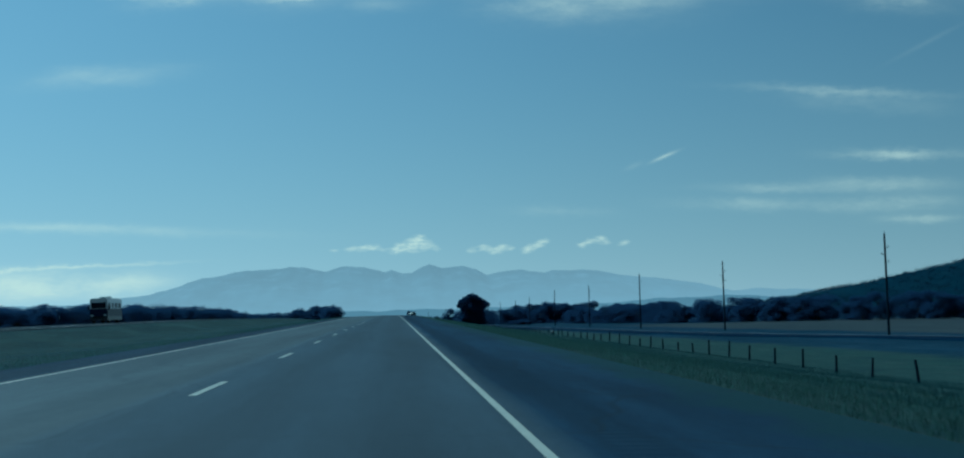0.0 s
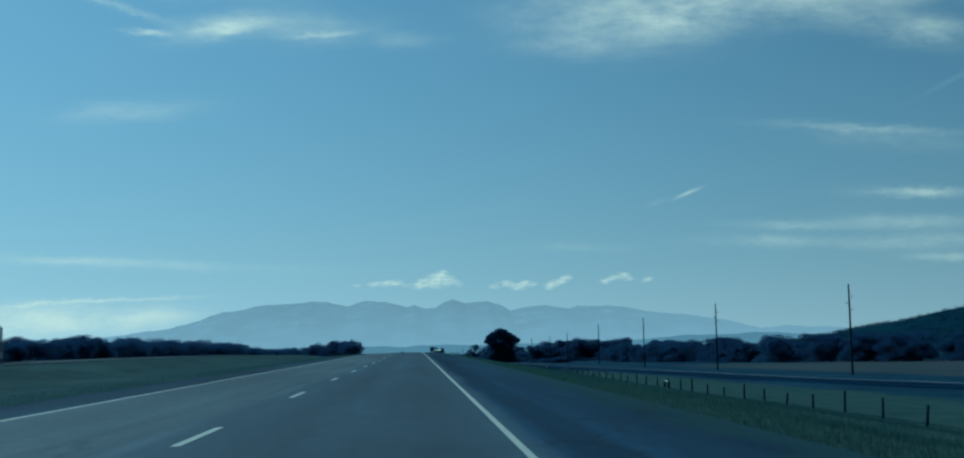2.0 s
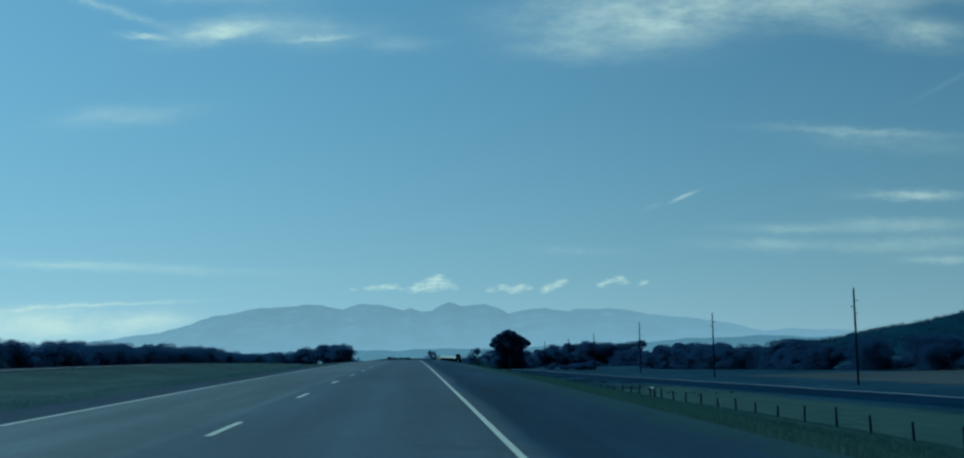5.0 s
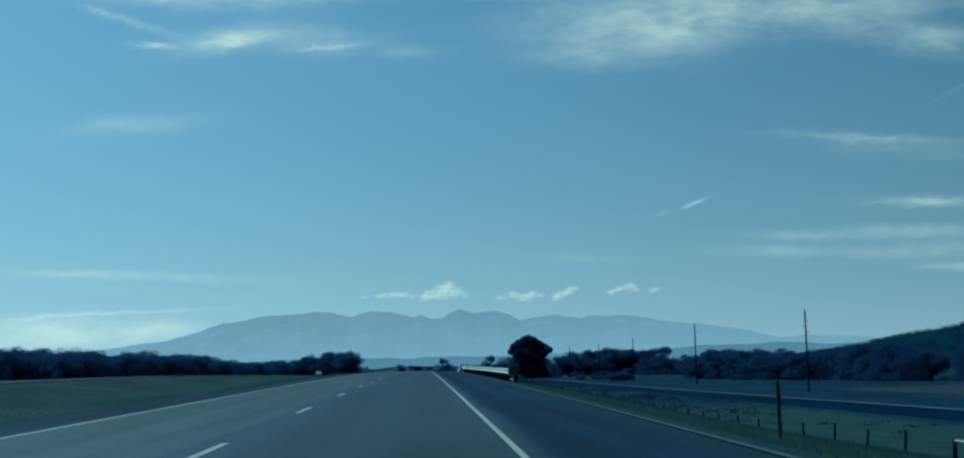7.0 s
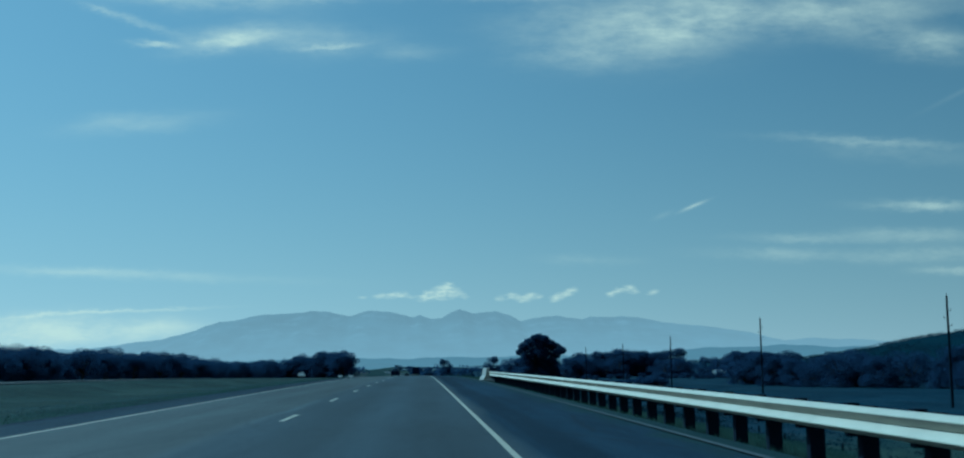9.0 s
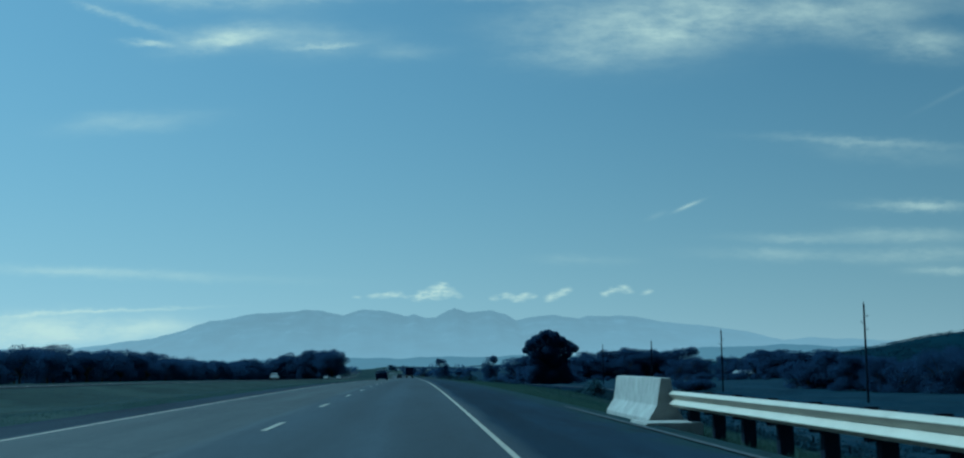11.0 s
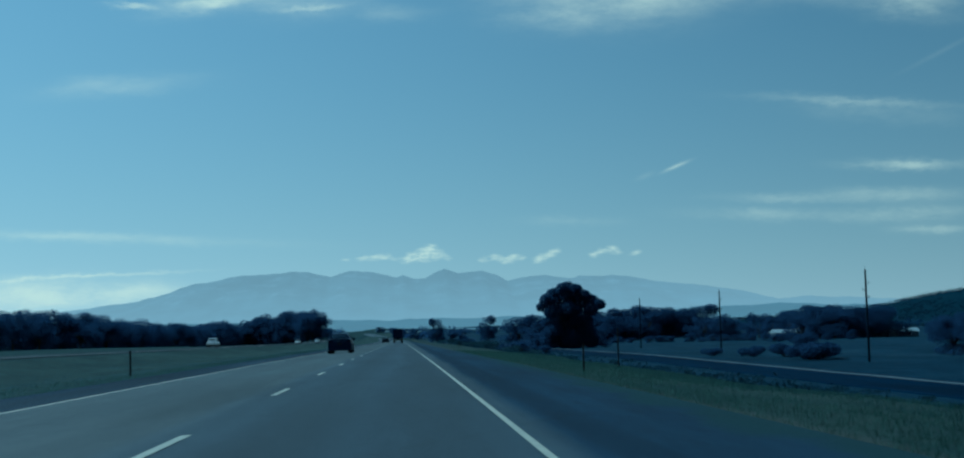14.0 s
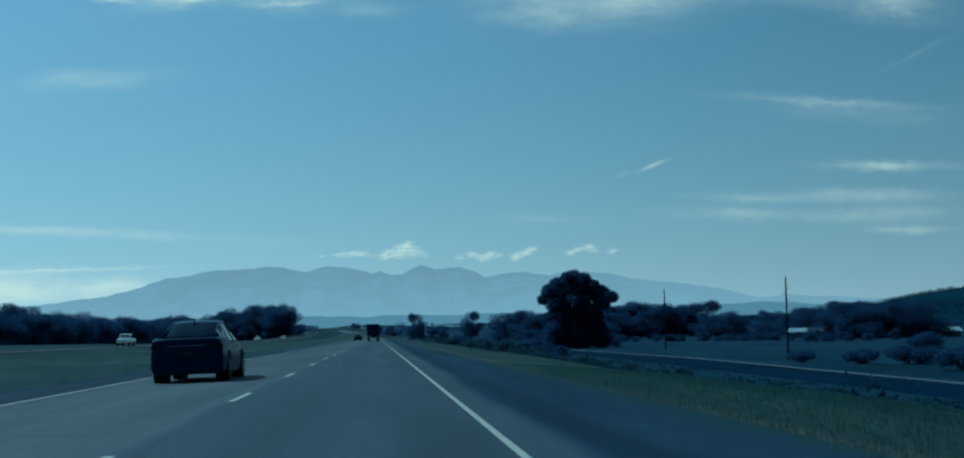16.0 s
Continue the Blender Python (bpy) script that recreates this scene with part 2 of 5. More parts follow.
def asphalt(name, base, lanes=True):
    m = Mat(name, 0.75 if lanes else 0.9, 0.0, 0.26 if lanes else 0.02)
    x, y, z = m.sep()
    grain = m.noise(55, 3, 0.7)
    blotch = m.noise(0.35, 5, 0.6, (1, 0.12, 1))
    col = m.ramp(blotch, [(0.3, tuple(v * 0.6 for v in base)), (0.7, tuple(v * 1.4 for v in base))])
    col = m.mix(0.5, col, m.ramp(grain, [(0.3, (0.55, 0.55, 0.55)), (0.7, (1.35, 1.35, 1.35))]), "MULTIPLY")
    if lanes:
        streak = m.math("ADD", m.noise(1.6, 5, 0.7, (1, 0.035, 1)), m.math("MULTIPLY", m.noise(5.0, 4, 0.7, (1, 0.25, 1)), 0.6))
        col = m.mix(0.75, col, m.ramp(streak, [(0.55, (0.66, 0.68, 0.72)), (1.05, (1.36, 1.33, 1.28))]), "MULTIPLY")
        wob = m.math("MULTIPLY_ADD", m.noise(0.08, 2, 0.5, (0, 1, 0)), 0.5, -0.25)
        xx = m.math("ADD", x, wob)
        for centre, gain, wide in ((-2.9, 0.90, 0.4), (-1.2, 0.90, 0.4), (-2.05, 1.12, 0.4), (0.95, 0.78, 0.45), (2.7, 0.78, 0.45), (1.8, 1.20, 0.4), (0.2, 1.12, 0.35)):
            col = m.mix(m.math("MULTIPLY", m.band(xx, centre - wide, centre + wide, 0.6), 0.8), col, (gain, gain, gain), "MULTIPLY")
        # a paler left lane, a pale joint beside the lane line, a dark sealed strip outside the edge line
        col = m.mix(m.band(xx, -6.0, -0.55, 0.3), col, (1.72, 1.46, 1.16), "MULTIPLY")
        col = m.mix(m.band(x, -6.8, -4.42, 0.15), col, (0.52, 0.62, 0.84), "MULTIPLY")
        joint = m.math("MULTIPLY", m.band(xx, -0.60, -0.36, 0.22), m.math("MULTIPLY_ADD", m.noise(0.05, 3, 0.6, (0.5, 1, 1)), 3.2, -1.1, clamp=True))
        col = m.mix(m.math("MULTIPLY", joint, 0.6), col, tuple(v * k for v, k in zip(base, (3.3, 2.9, 2.5))))
        col = m.mix(m.math("MULTIPLY", m.band(x, 4.15, 4.75, 0.12), 0.4), col, tuple(v * 0.45 for v in base))
        frayed = m.math("MULTIPLY_ADD", m.noise(0.8, 4, 0.65, (1, 0.5, 1)), 2.4, -1.2)
        col = m.mix(m.math("MULTIPLY", m.band(m.math("ADD", x, frayed), 6.2, 8.4, 0.5), 0.8), col, (0.026, 0.036, 0.028))
        col = m.mix(m.band(xx, 3.9, 8.0, 0.3), col, (0.72, 0.89, 1.12), "MULTIPLY")
        m.link(m.math("MULTIPLY_ADD", m.math("ADD", m.band(xx, 3.9, 8.0, 0.3), m.band(x, -6.8, -4.42, 0.15)), -0.22, 0.26), m.b.inputs["Specular IOR Level"])
        # old crack sealing
        crack = m.t.nodes.new("ShaderNodeTexVoronoi")
        crack.feature = "DISTANCE_TO_EDGE"
        crack.inputs["Scale"].default_value = 0.16
        warp = m.t.nodes.new("ShaderNodeMixRGB")
        warp.blend_type, warp.inputs[0].default_value = "ADD", 0.6
        m.link(m.co, warp.inputs[1])
        wn = m.t.nodes.new("ShaderNodeTexNoise")
        wn.inputs["Scale"].default_value = 0.9
        m.link(m.co, wn.inputs["Vector"])
        m.link(wn.outputs["Color"], warp.inputs[2])
        m.link(warp.outputs[0], crack.inputs["Vector"])
        line = m.math("LESS_THAN", crack.outputs["Distance"], 0.006)
        col = m.mix(m.math("MULTIPLY", line, 0.5), col, tuple(v * 0.5 for v in base))
        grooves = m.math("MULTIPLY", m.math("SINE", m.math("MULTIPLY", y, 2 * math.pi / 0.3)), m.band(x, 4.2, 4.65, 0.05))
        m.bump(m.math("ADD", m.math("MULTIPLY", grooves, 0.6), grain), 0.012, 0.6)
    else:
        m.bump(grain, 0.008, 0.5)
    m.color(col)
    return m.m


def ground_material():
    m = Mat("meadow_ground", 0.95, 0.0, 0.04)
    x, y, z = m.sep()
    big, mid, fine = m.noise(0.025, 5, 0.6), m.noise(0.3, 5, 0.65), m.noise(4.0, 5, 0.7)
    green = m.ramp(m.math("MULTIPLY_ADD", mid, 0.6, m.math("MULTIPLY", big, 0.4)),
                   [(0.30, (0.007, 0.015, 0.019)), (0.48, (0.014, 0.027, 0.029)), (0.70, (0.027, 0.043, 0.038))])
    dry = m.ramp(mid, [(0.3, (0.021, 0.033, 0.032)), (0.7, (0.044, 0.052, 0.042))])
    hay = m.ramp(m.noise(0.12, 4, 0.6, (1, 0.15, 1)), [(0.3, (0.030, 0.034, 0.036)), (0.7, (0.046, 0.048, 0.048))])
    jag = m.math("MULTIPLY_ADD", m.noise(0.35, 4, 0.6), 3.2, -1.6)
    xs = m.math("ADD", x, jag)
    verge = m.math("MULTIPLY", m.band(xs, 7.0, 14.0, 4.0), 0.95)
    col = m.mix(verge, green, dry)
    col = m.mix(m.math("MULTIPLY", m.band(xs, -11.0, -6.0, 2.0), 0.4), col, dry)
    # pale seeding grass in patches over the median
    seed = m.math("MULTIPLY", m.math("MULTIPLY_ADD", m.noise(0.16, 5, 0.65, (1, 0.3, 1)), 5.0, -2.3, clamp=True), m.band(xs, -30.0, -6.5, 2.0))
    # mown median and far verge, and streaks across the fields
    col = m.mix(m.math("MULTIPLY", m.band(xs, -31.0, -10.0, 3.0), 0.75), col, dry)
    col = m.mix(m.math("MULTIPLY", seed, 0.7), col, m.mix(mid, (0.038, 0.056, 0.052), (0.070, 0.082, 0.066)))
    col = m.mix(m.math("MULTIPLY", m.band(xs, -110.0, -46.0, 4.0), 0.25), col, dry)
    streaks = m.noise(0.05, 5, 0.65, (1.6, 0.5, 1))
    col = m.mix(m.math("MULTIPLY_ADD", m.math("SUBTRACT", xs, 40.0), 0.15, 0.0, clamp=True), col, m.mix(1.0, col, m.ramp(streaks, [(0.35, (0.75, 0.75, 0.75)), (0.65, (1.4, 1.3, 1.25))]), "MULTIPLY"))
    col = m.mix(m.math("MULTIPLY", m.math("MULTIPLY_ADD", big, 4.0, -2.1, clamp=True), 0.45), col, dry)
    # bluish veil of glare painted into the ground right of the verge
    col = m.mix(m.math("MULTIPLY_ADD", m.math("SUBTRACT", xs, 13.0), 0.25, 0.0, clamp=True), col, m.mix(1.0, col, (0.76, 0.86, 1.36), "MULTIPLY"))
    col = m.mix(m.math("MULTIPLY", m.band(xs, 13.0, 27.0, 4.0), 0.4), col, dry)
    # greener grass on the first stretch of the bank
    lush = m.math("MULTIPLY", m.band(xs, 11.0, 48.0, 4.0), m.band(y, -300, 385, 30))
    col = m.mix(m.math("MULTIPLY", lush, 0.9), col, m.ramp(mid, [(0.3, (0.020, 0.037, 0.032)), (0.7, (0.044, 0.058, 0.044))]))
    # dark weedy patches on the bank
    weeds = m.math("MULTIPLY", m.math("MULTIPLY_ADD", m.noise(0.22, 5, 0.7, (1.3, 0.45, 1)), 6.0, -3.2, clamp=True), m.band(xs, 9.0, 50.0, 3.0))
    weeds = m.math("MULTIPLY", weeds, m.math("MULTIPLY_ADD", lush, -0.55, 1.0))
    col = m.mix(m.math("MULTIPLY", weeds, 0.7), col, m.mix(mid, (0.004, 0.012, 0.022), (0.010, 0.018, 0.028)))
    field = m.math("MULTIPLY", m.band(m.math("ADD", x, m.math("MULTIPLY", jag, 1.5)), 85, 420, 4), m.band(y, -300, 470, 12))
    col = m.mix(field, col, hay)
    col = m.mix(m.math("MULTIPLY", m.band(x, 6.6, 7.7, 0.4), 0.7), col, (0.06, 0.057, 0.05))
    col = m.mix(m.math("MULTIPLY", m.band(x, -6.8, -5.9, 0.4), 0.6), col, (0.055, 0.053, 0.047))
    col = m.mix(0.6, col, m.ramp(fine, [(0.25, (0.5, 0.5, 0.5)), (0.75, (1.45, 1.45, 1.45))]), "MULTIPLY")
    m.color(col)
    m.bump(m.math("ADD", mid, m.math("MULTIPLY", fine, 0.4)), 0.25, 0.6)
    return m.m


def leaf_material(name, dark, light, rough=0.6, backlit=0.0):
    m = Mat(name, rough, 0.0, 0.05)
    geo = m.t.nodes.new("ShaderNodeNewGeometry")
    info = m.t.nodes.new("ShaderNodeObjectInfo")
    f = m.math("MULTIPLY_ADD", geo.outputs["Random Per Island"], 0.75, m.math("MULTIPLY", info.outputs["Random"], 0.25))
    col = m.ramp(f, [(0.1, dark), (0.9, light)])
    col = m.mix(0.4, col, m.ramp(m.noise(0.9, 3), [(0.3, (0.75, 0.75, 0.75)), (0.7, (1.2, 1.2, 1.2))]), "MULTIPLY")
    m.color(col)
    if backlit:
        tr = m.t.nodes.new("ShaderNodeBsdfTranslucent")
        m.link(m.mix(1.0, col, (1.9, 1.9, 1.9), "MULTIPLY"), tr.inputs[0])
        mx = m.t.nodes.new("ShaderNodeMixShader")
        mx.inputs[0].default_value = backlit
        m.link(m.b.outputs[0], mx.inputs[1])
        m.link(tr.outputs[0], mx.inputs[2])
        m.link(mx.outputs[0], m.t.nodes["Material Output"].inputs[0])
    return m.m


def hill_material():
    m = Mat("wooded_slope", 0.95, 0.0, 0.02)
    trees = m.math("MULTIPLY_ADD", m.noise(0.035, 5, 0.7), 5.0, -2.3, clamp=True)
    col = m.mix(trees, m.ramp(m.noise(0.02, 4), [(0.3, (0.007, 0.019, 0.030)), (0.7, (0.011, 0.024, 0.034))]), (0.006, 0.015, 0.027))
    m.color(col)
    m.bump(m.noise(0.06, 5, 0.7), 3.0, 0.5)
    return m.m


def haze_glow_material(name, rock, glow, strength, k=1.0):
    """Far backdrop: rock and forest, with the haze of daylit air painted in as emission."""
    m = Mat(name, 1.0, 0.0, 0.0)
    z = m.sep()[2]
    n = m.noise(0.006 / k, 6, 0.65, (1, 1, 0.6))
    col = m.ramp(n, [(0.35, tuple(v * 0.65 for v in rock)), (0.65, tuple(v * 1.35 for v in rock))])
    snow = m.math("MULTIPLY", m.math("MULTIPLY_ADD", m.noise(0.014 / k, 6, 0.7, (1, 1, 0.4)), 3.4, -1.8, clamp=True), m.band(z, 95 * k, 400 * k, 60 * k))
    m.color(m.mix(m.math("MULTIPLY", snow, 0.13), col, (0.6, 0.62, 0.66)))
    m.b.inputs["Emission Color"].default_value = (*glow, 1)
    # painted haze: the emission grows stronger towards the foot
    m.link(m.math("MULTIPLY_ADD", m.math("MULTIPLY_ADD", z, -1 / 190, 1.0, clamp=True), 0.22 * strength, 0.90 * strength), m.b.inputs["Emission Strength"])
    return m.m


def glass_material():
    m = Mat("tinted_glass", 0.08, 0.0, 0.04)
    m.color(m.ramp(m.noise(2.0), [(0.3, (0.004, 0.008, 0.018)), (0.7, (0.006, 0.011, 0.022))]))
    return m.m


def paint_material(name, c, metal=0.3, coat=0.7, spec=0.5, ior=1.5):
    m = Mat(name, 0.32, metal, spec)
    m.b.inputs["IOR"].default_value = ior
    m.b.inputs["Coat Weight"].default_value, m.b.inputs["Coat Roughness"].default_value = coat, 0.08
    dust = m.math("MULTIPLY_ADD", m.noise(1.4, 5, 0.65), 0.6, m.math("MULTIPLY", m.noise(60, 2), 0.3))
    m.color(m.mix(m.math("MULTIPLY", dust, 0.25), c, tuple(1.15 * v + 0.003 for v in c)))
    return m.m


def hazard_material():
    m = Mat("striped_sheeting", 0.45)
    x, y, z = m.sep()
    s = m.math("FRACT", m.math("MULTIPLY", m.math("ADD", m.math("ABSOLUTE", x), z), 4.5))
    col = m.mix(m.math("GREATER_THAN", s, 0.5), (0.012, 0.014, 0.022), (0.030, 0.024, 0.024))
    m.color(m.mix(m.math("MULTIPLY", m.noise(9, 4), 0.5), col, (0.022, 0.023, 0.028)))
    return m.m


def line_paint(name, c):
    m = Mat(name, 0.7)
    worn = m.math("MULTIPLY_ADD", m.noise(6.0, 5, 0.7, (1, 0.4, 1)), 2.2, -0.25, clamp=True)
    m.color(m.mix(worn, (0.20, 0.19, 0.17), m.mix(m.noise(40, 2), c, tuple(v * 0.8 for v in c))))
    return m.m


M = dict(
    asphalt=asphalt("highway_asphalt", (0.0240, 0.0305, 0.0400)),
    asphalt2=asphalt("side_asphalt", (0.042, 0.044, 0.047), False),
    asphalt3=asphalt("narrow_road_asphalt", (0.0035, 0.010, 0.024), False),
    curbstone=plain("grey_gravel", (0.034, 0.040, 0.048), 0.95, 0, 0.3, 2.0, 0.01),
    gravel=plain("pale_gravel", (0.048, 0.052, 0.058), 0.95, 0, 0.3, 2.0, 0.02),
    white=line_paint("white_line_paint", (0.37, 0.33, 0.25)),
    yellow=line_paint("yellow_line_paint", (0.46, 0.38, 0.29)),
    ground=ground_material(),
    leaf=leaf_material("cottonwood_leaves", (0.024, 0.038, 0.078), (0.028, 0.043, 0.085), 0.9, 0.5),
    pine=leaf_material("pine_needles", (0.016, 0.030, 0.050), (0.020, 0.035, 0.054), 0.95, 0.12),
    sage=leaf_material("sagebrush_leaves", (0.018, 0.032, 0.044), (0.030, 0.046, 0.056), 0.9, 0.5),
    scrub=leaf_material("weed_leaves", (0.010, 0.019, 0.030), (0.018, 0.030, 0.040), 0.9, 0.5),
    blade=leaf_material("grass_blades", (0.020, 0.037, 0.039), (0.035, 0.055, 0.051), 0.85, 0.5),
    straw=leaf_material("dry_grass_blades", (0.029, 0.050, 0.042), (0.049, 0.068, 0.053), 0.85, 0.55),
    mown=leaf_material("mown_grass_blades", (0.040, 0.058, 0.064), (0.064, 0.080, 0.080), 0.85, 0.55),
    bark=plain("grey_bark", (0.035, 0.031, 0.028), 0.95, 0, 0.35, 1.5, 0.03),
    wood=plain("weathered_wood", (0.010, 0.014, 0.024), 0.95, 0, 0.3, 2.5, 0.01, 0.05),
    pole=plain("tarred_pole_wood", (0.008, 0.013, 0.022), 0.95, 0, 0.3, 2.5, 0.01, 0.05),
    steel=plain("galvanised_steel", (0.47, 0.43, 0.345), 0.5, 0.35, 0.10, 2.0),
    greysteel=plain("dull_grey_steel", (0.22, 0.24, 0.24), 0.6, 0.2, 0.2, 4.0),
    rust=plain("brown_steel", (0.035, 0.033, 0.033), 0.7, 0.3, 0.3, 5.0),
    concrete=plain("pale_concrete", (0.29, 0.28, 0.25), 0.9, 0, 0.3, 3.0, 0.006),
    hill=hill_material(),
    # emission stands in for haze on the far range and foothills
    range=haze_glow_material("far_range_haze_glow", (0.030, 0.038, 0.042), (0.98, 1.0, 1.0), 0.37),
    foothill=haze_glow_material("foothill_haze_glow", (0.014, 0.026, 0.028), (0.84, 0.96, 1.04), 0.235),
    glass=glass_material(),
    navy=paint_material("dark_blue_grey_paint", (0.004, 0.011, 0.040), 0.0, 0.02, 0.3, 1.22),
    whitepaint=paint_material("white_paint", (0.55, 0.54, 0.52), 0.0),
    darkpaint=paint_material("charcoal_paint", (0.010, 0.014, 0.024), 0.0, 0.1, 0.3),
    rubber=plain("tyre_rubber", (0.012, 0.014, 0.018), 0.9, 0, 0.3, 8, 0, 0.1),
    rim=plain("alloy_rim", (0.35, 0.35, 0.36), 0.35, 0.8, 0.1, 8),
    black=plain("black_plastic", (0.012, 0.014, 0.018), 0.7, 0, 0.2, 8, 0, 0.1),
    red=plain("tail_lamp_red", (0.014, 0.004, 0.012), 0.5, 0, 0.2, 8, 0, 0.1),
    pale=plain("pale_lens", (0.55, 0.55, 0.52), 0.25, 0, 0.1, 8),
    chrome=plain("chrome_trim", (0.6, 0.6, 0.6), 0.15, 1.0, 0.05, 8),
    hazard=hazard_material(),
    siding=plain("painted_siding", (0.10, 0.12, 0.14), 0.8, 0, 0.15, 0.8),
    roof=plain("pale_metal_roof", (0.26, 0.28, 0.29), 0.7, 0.1, 0.12, 0.6),
)


# ---- mesh helpers ----
def mesh_object(name, verts, faces, material, smooth=False):
    me = bpy.data.meshes.new(name)
    me.from_pydata(verts, [], faces)
    me.materials.append(material)
    if smooth:
        me.polygons.foreach_set("use_smooth", [True] * len(me.polygons))
    me.update()
    return new(name, me)


def part(name, bm, material, parent, label=""):
    me = bpy.data.meshes.new(name)
    bmesh.ops.recalc_face_normals(bm, faces=bm.faces)
    bm.to_mesh(me)
    bm.free()
    me.materials.append(material)
    ob = new(name, me)
    ob.parent = parent
    return tagged(ob, label)


def child(ob, parent, label=""):
    ob.parent = parent
    return tagged(ob, label)


def box(bm, x0, x1, y0, y1, z0, z1, bevel=0.0):
    r = bmesh.ops.create_cube(bm, size=1.0)
    vs = r["verts"]
    for v in vs:
        v.co = Vector((x0 + (v.co.x + 0.5) * (x1 - x0), y0 + (v.co.y + 0.5) * (y1 - y0), z0 + (v.co.z + 0.5) * (z1 - z0)))
    if bevel:
        es = list({e for v in vs for e in v.link_edges})
        bmesh.ops.bevel(bm, geom=es, offset=bevel, segments=2, affect="EDGES")
    return bm


def boxed(*a, bevel=0.0):
    return box(bmesh.new(), *a, bevel=bevel)


def rod(bm, p, q, r0, r1, n=8):
    p, q = Vector(p), Vector(q)
    d = q - p
    m = Matrix.Translation((p + q) / 2) @ d.to_track_quat("Z", "Y").to_matrix().to_4x4()
    bmesh.ops.create_cone(bm, cap_ends=True, segments=n, radius1=r0, radius2=r1, depth=d.length, matrix=m)
    return bm


def loft(bm, rings, close=True):
    vs = [[bm.verts.new(p) for p in r] for r in rings]
    n = len(rings[0])
    for a, b in zip(vs, vs[1:]):
        for k in range(n if close else n - 1):
            bm.faces.new((a[k], a[(k + 1) % n], b[(k + 1) % n], b[k]))
    if close:
        bm.faces.new(vs[0])
        bm.faces.new(list(reversed(vs[-1])))
    return bm


def empty(name, m, label, category, group="", kind=""):
    ob = new(name)
    ob.matrix_world = m
    return tagged(ob, label, category, group, kind)


# ---- the lie of the land ----
YS = np.arange(-300.0, 4701.0, 1.0)
GRADE = np.interp(YS, [175, 275, 358, 458, 520, 900, 1300, 1500, 2300, 4700], [0.6, 0.19, -0.1, -0.82, -1.0, -1.0, -0.35, -0.1, 0.3, 1.4]) / 100
ROADZ = np.concatenate([[0], np.cumsum(GRADE[:-1])])
ROADZ -= np.interp(0, YS, ROADZ)
BEND = np.concatenate([[0], np.cumsum(np.interp(YS[:-1], [380, 480, 900, 1600], [0, -0.0035, -0.006, -0.05]))])


def road_z(y):
    return np.interp(y, YS, ROADZ)


def road_x(y):
    return np.interp(y, YS, BEND)


def smooth(a, b, x):
    t = np.clip((x - a) / (b - a), 0, 1)
    return t * t * (3 - 2 * t)


EDGE_L, EDGE_R = -6.3, 6.95
OPP_L, OPP_R = -44.5, -31.5


def plain_right(y):
    return np.interp(y, [-300, 150, 300, 500, 700, 900, 1300, 1800, 2600, 3600, 4700], [-3.3, -3.4, -3.9, -4.6, -4.9, -6.8, -10, -10.5, -8, 16, 50])


def plain_left(y):
    return np.interp(y, [-300, 600, 800, 1100, 1300, 1800, 2600, 3600, 4700], [-0.5, -0.6, -2.0, -8, -10, -10.5, -8, 16, 50])


def frontage_x(y):
    return np.interp(y, [-300, 60, 154, 200, 250, 350, 450, 570, 700, 900, 1400], [106, 83, 70, 62, 58, 56, 53.5, 50, 47, 44, 40])


def wave(x, y):
    return np.sin(x * 0.21 + 1.3 * np.sin(y * 0.043)) * np.sin(y * 0.13 + 0.9 * np.sin(x * 0.08)) + 0.5 * np.sin(x * 0.53 + y * 0.31)


def fall(t):
    """A bank that drops evenly and eases out at its foot."""
    return np.where(t < 0.7, 1 - 1.18 * t, 0.174 * ((1 - t) / 0.3) ** 2)


def shelf(t):
    """A nearly level verge, then a steeper bank."""
    return 1 - np.interp(t, [0, 0.1, 0.2, 0.27, 0.38, 0.62, 0.8, 1], [0, 0.035, 0.085, 0.165, 0.33, 0.69, 0.9, 1])


def ground_z(x, y):
    """Height of the land: a graded bank under both carriageways, a shallow median, plains on both sides."""
    s = x - road_x(y)
    r = road_z(y)
    bank = r - 0.02 * np.abs(np.clip(s, EDGE_L, EDGE_R)) - 0.12
    pr, pl = plain_right(y), plain_left(y)
    t = np.clip((s - 7.2) / 29.0, 0, 1)
    k = smooth(385, 445, y)
    right = np.where(s < 7.2, bank, pr + (bank - pr) * (fall(t) * (1 - k) + shelf(t) * k))
    dip = bank - 0.75 * smooth(-8, -17, s) * (1 - smooth(-22, -30, s)) + 0.22 * smooth(-24, -30, s)
    left = pl + (dip - pl) * (1 - smooth(-47, -75, s))
    z = np.where(s > 0, right, left)
    off = smooth(8.5, 14, s) + smooth(-7.5, -11, s) * (1 - smooth(-27, -30.5, s)) + smooth(-46, -52, s)
    near_front = np.exp(-((x - frontage_x(y)) / 9.0) ** 2)
    return z + off * 0.10 * wave(x, y) * (1 - near_front) + smooth(900, 2500, y) * 1.2 * wave(x * 0.06, y * 0.06)


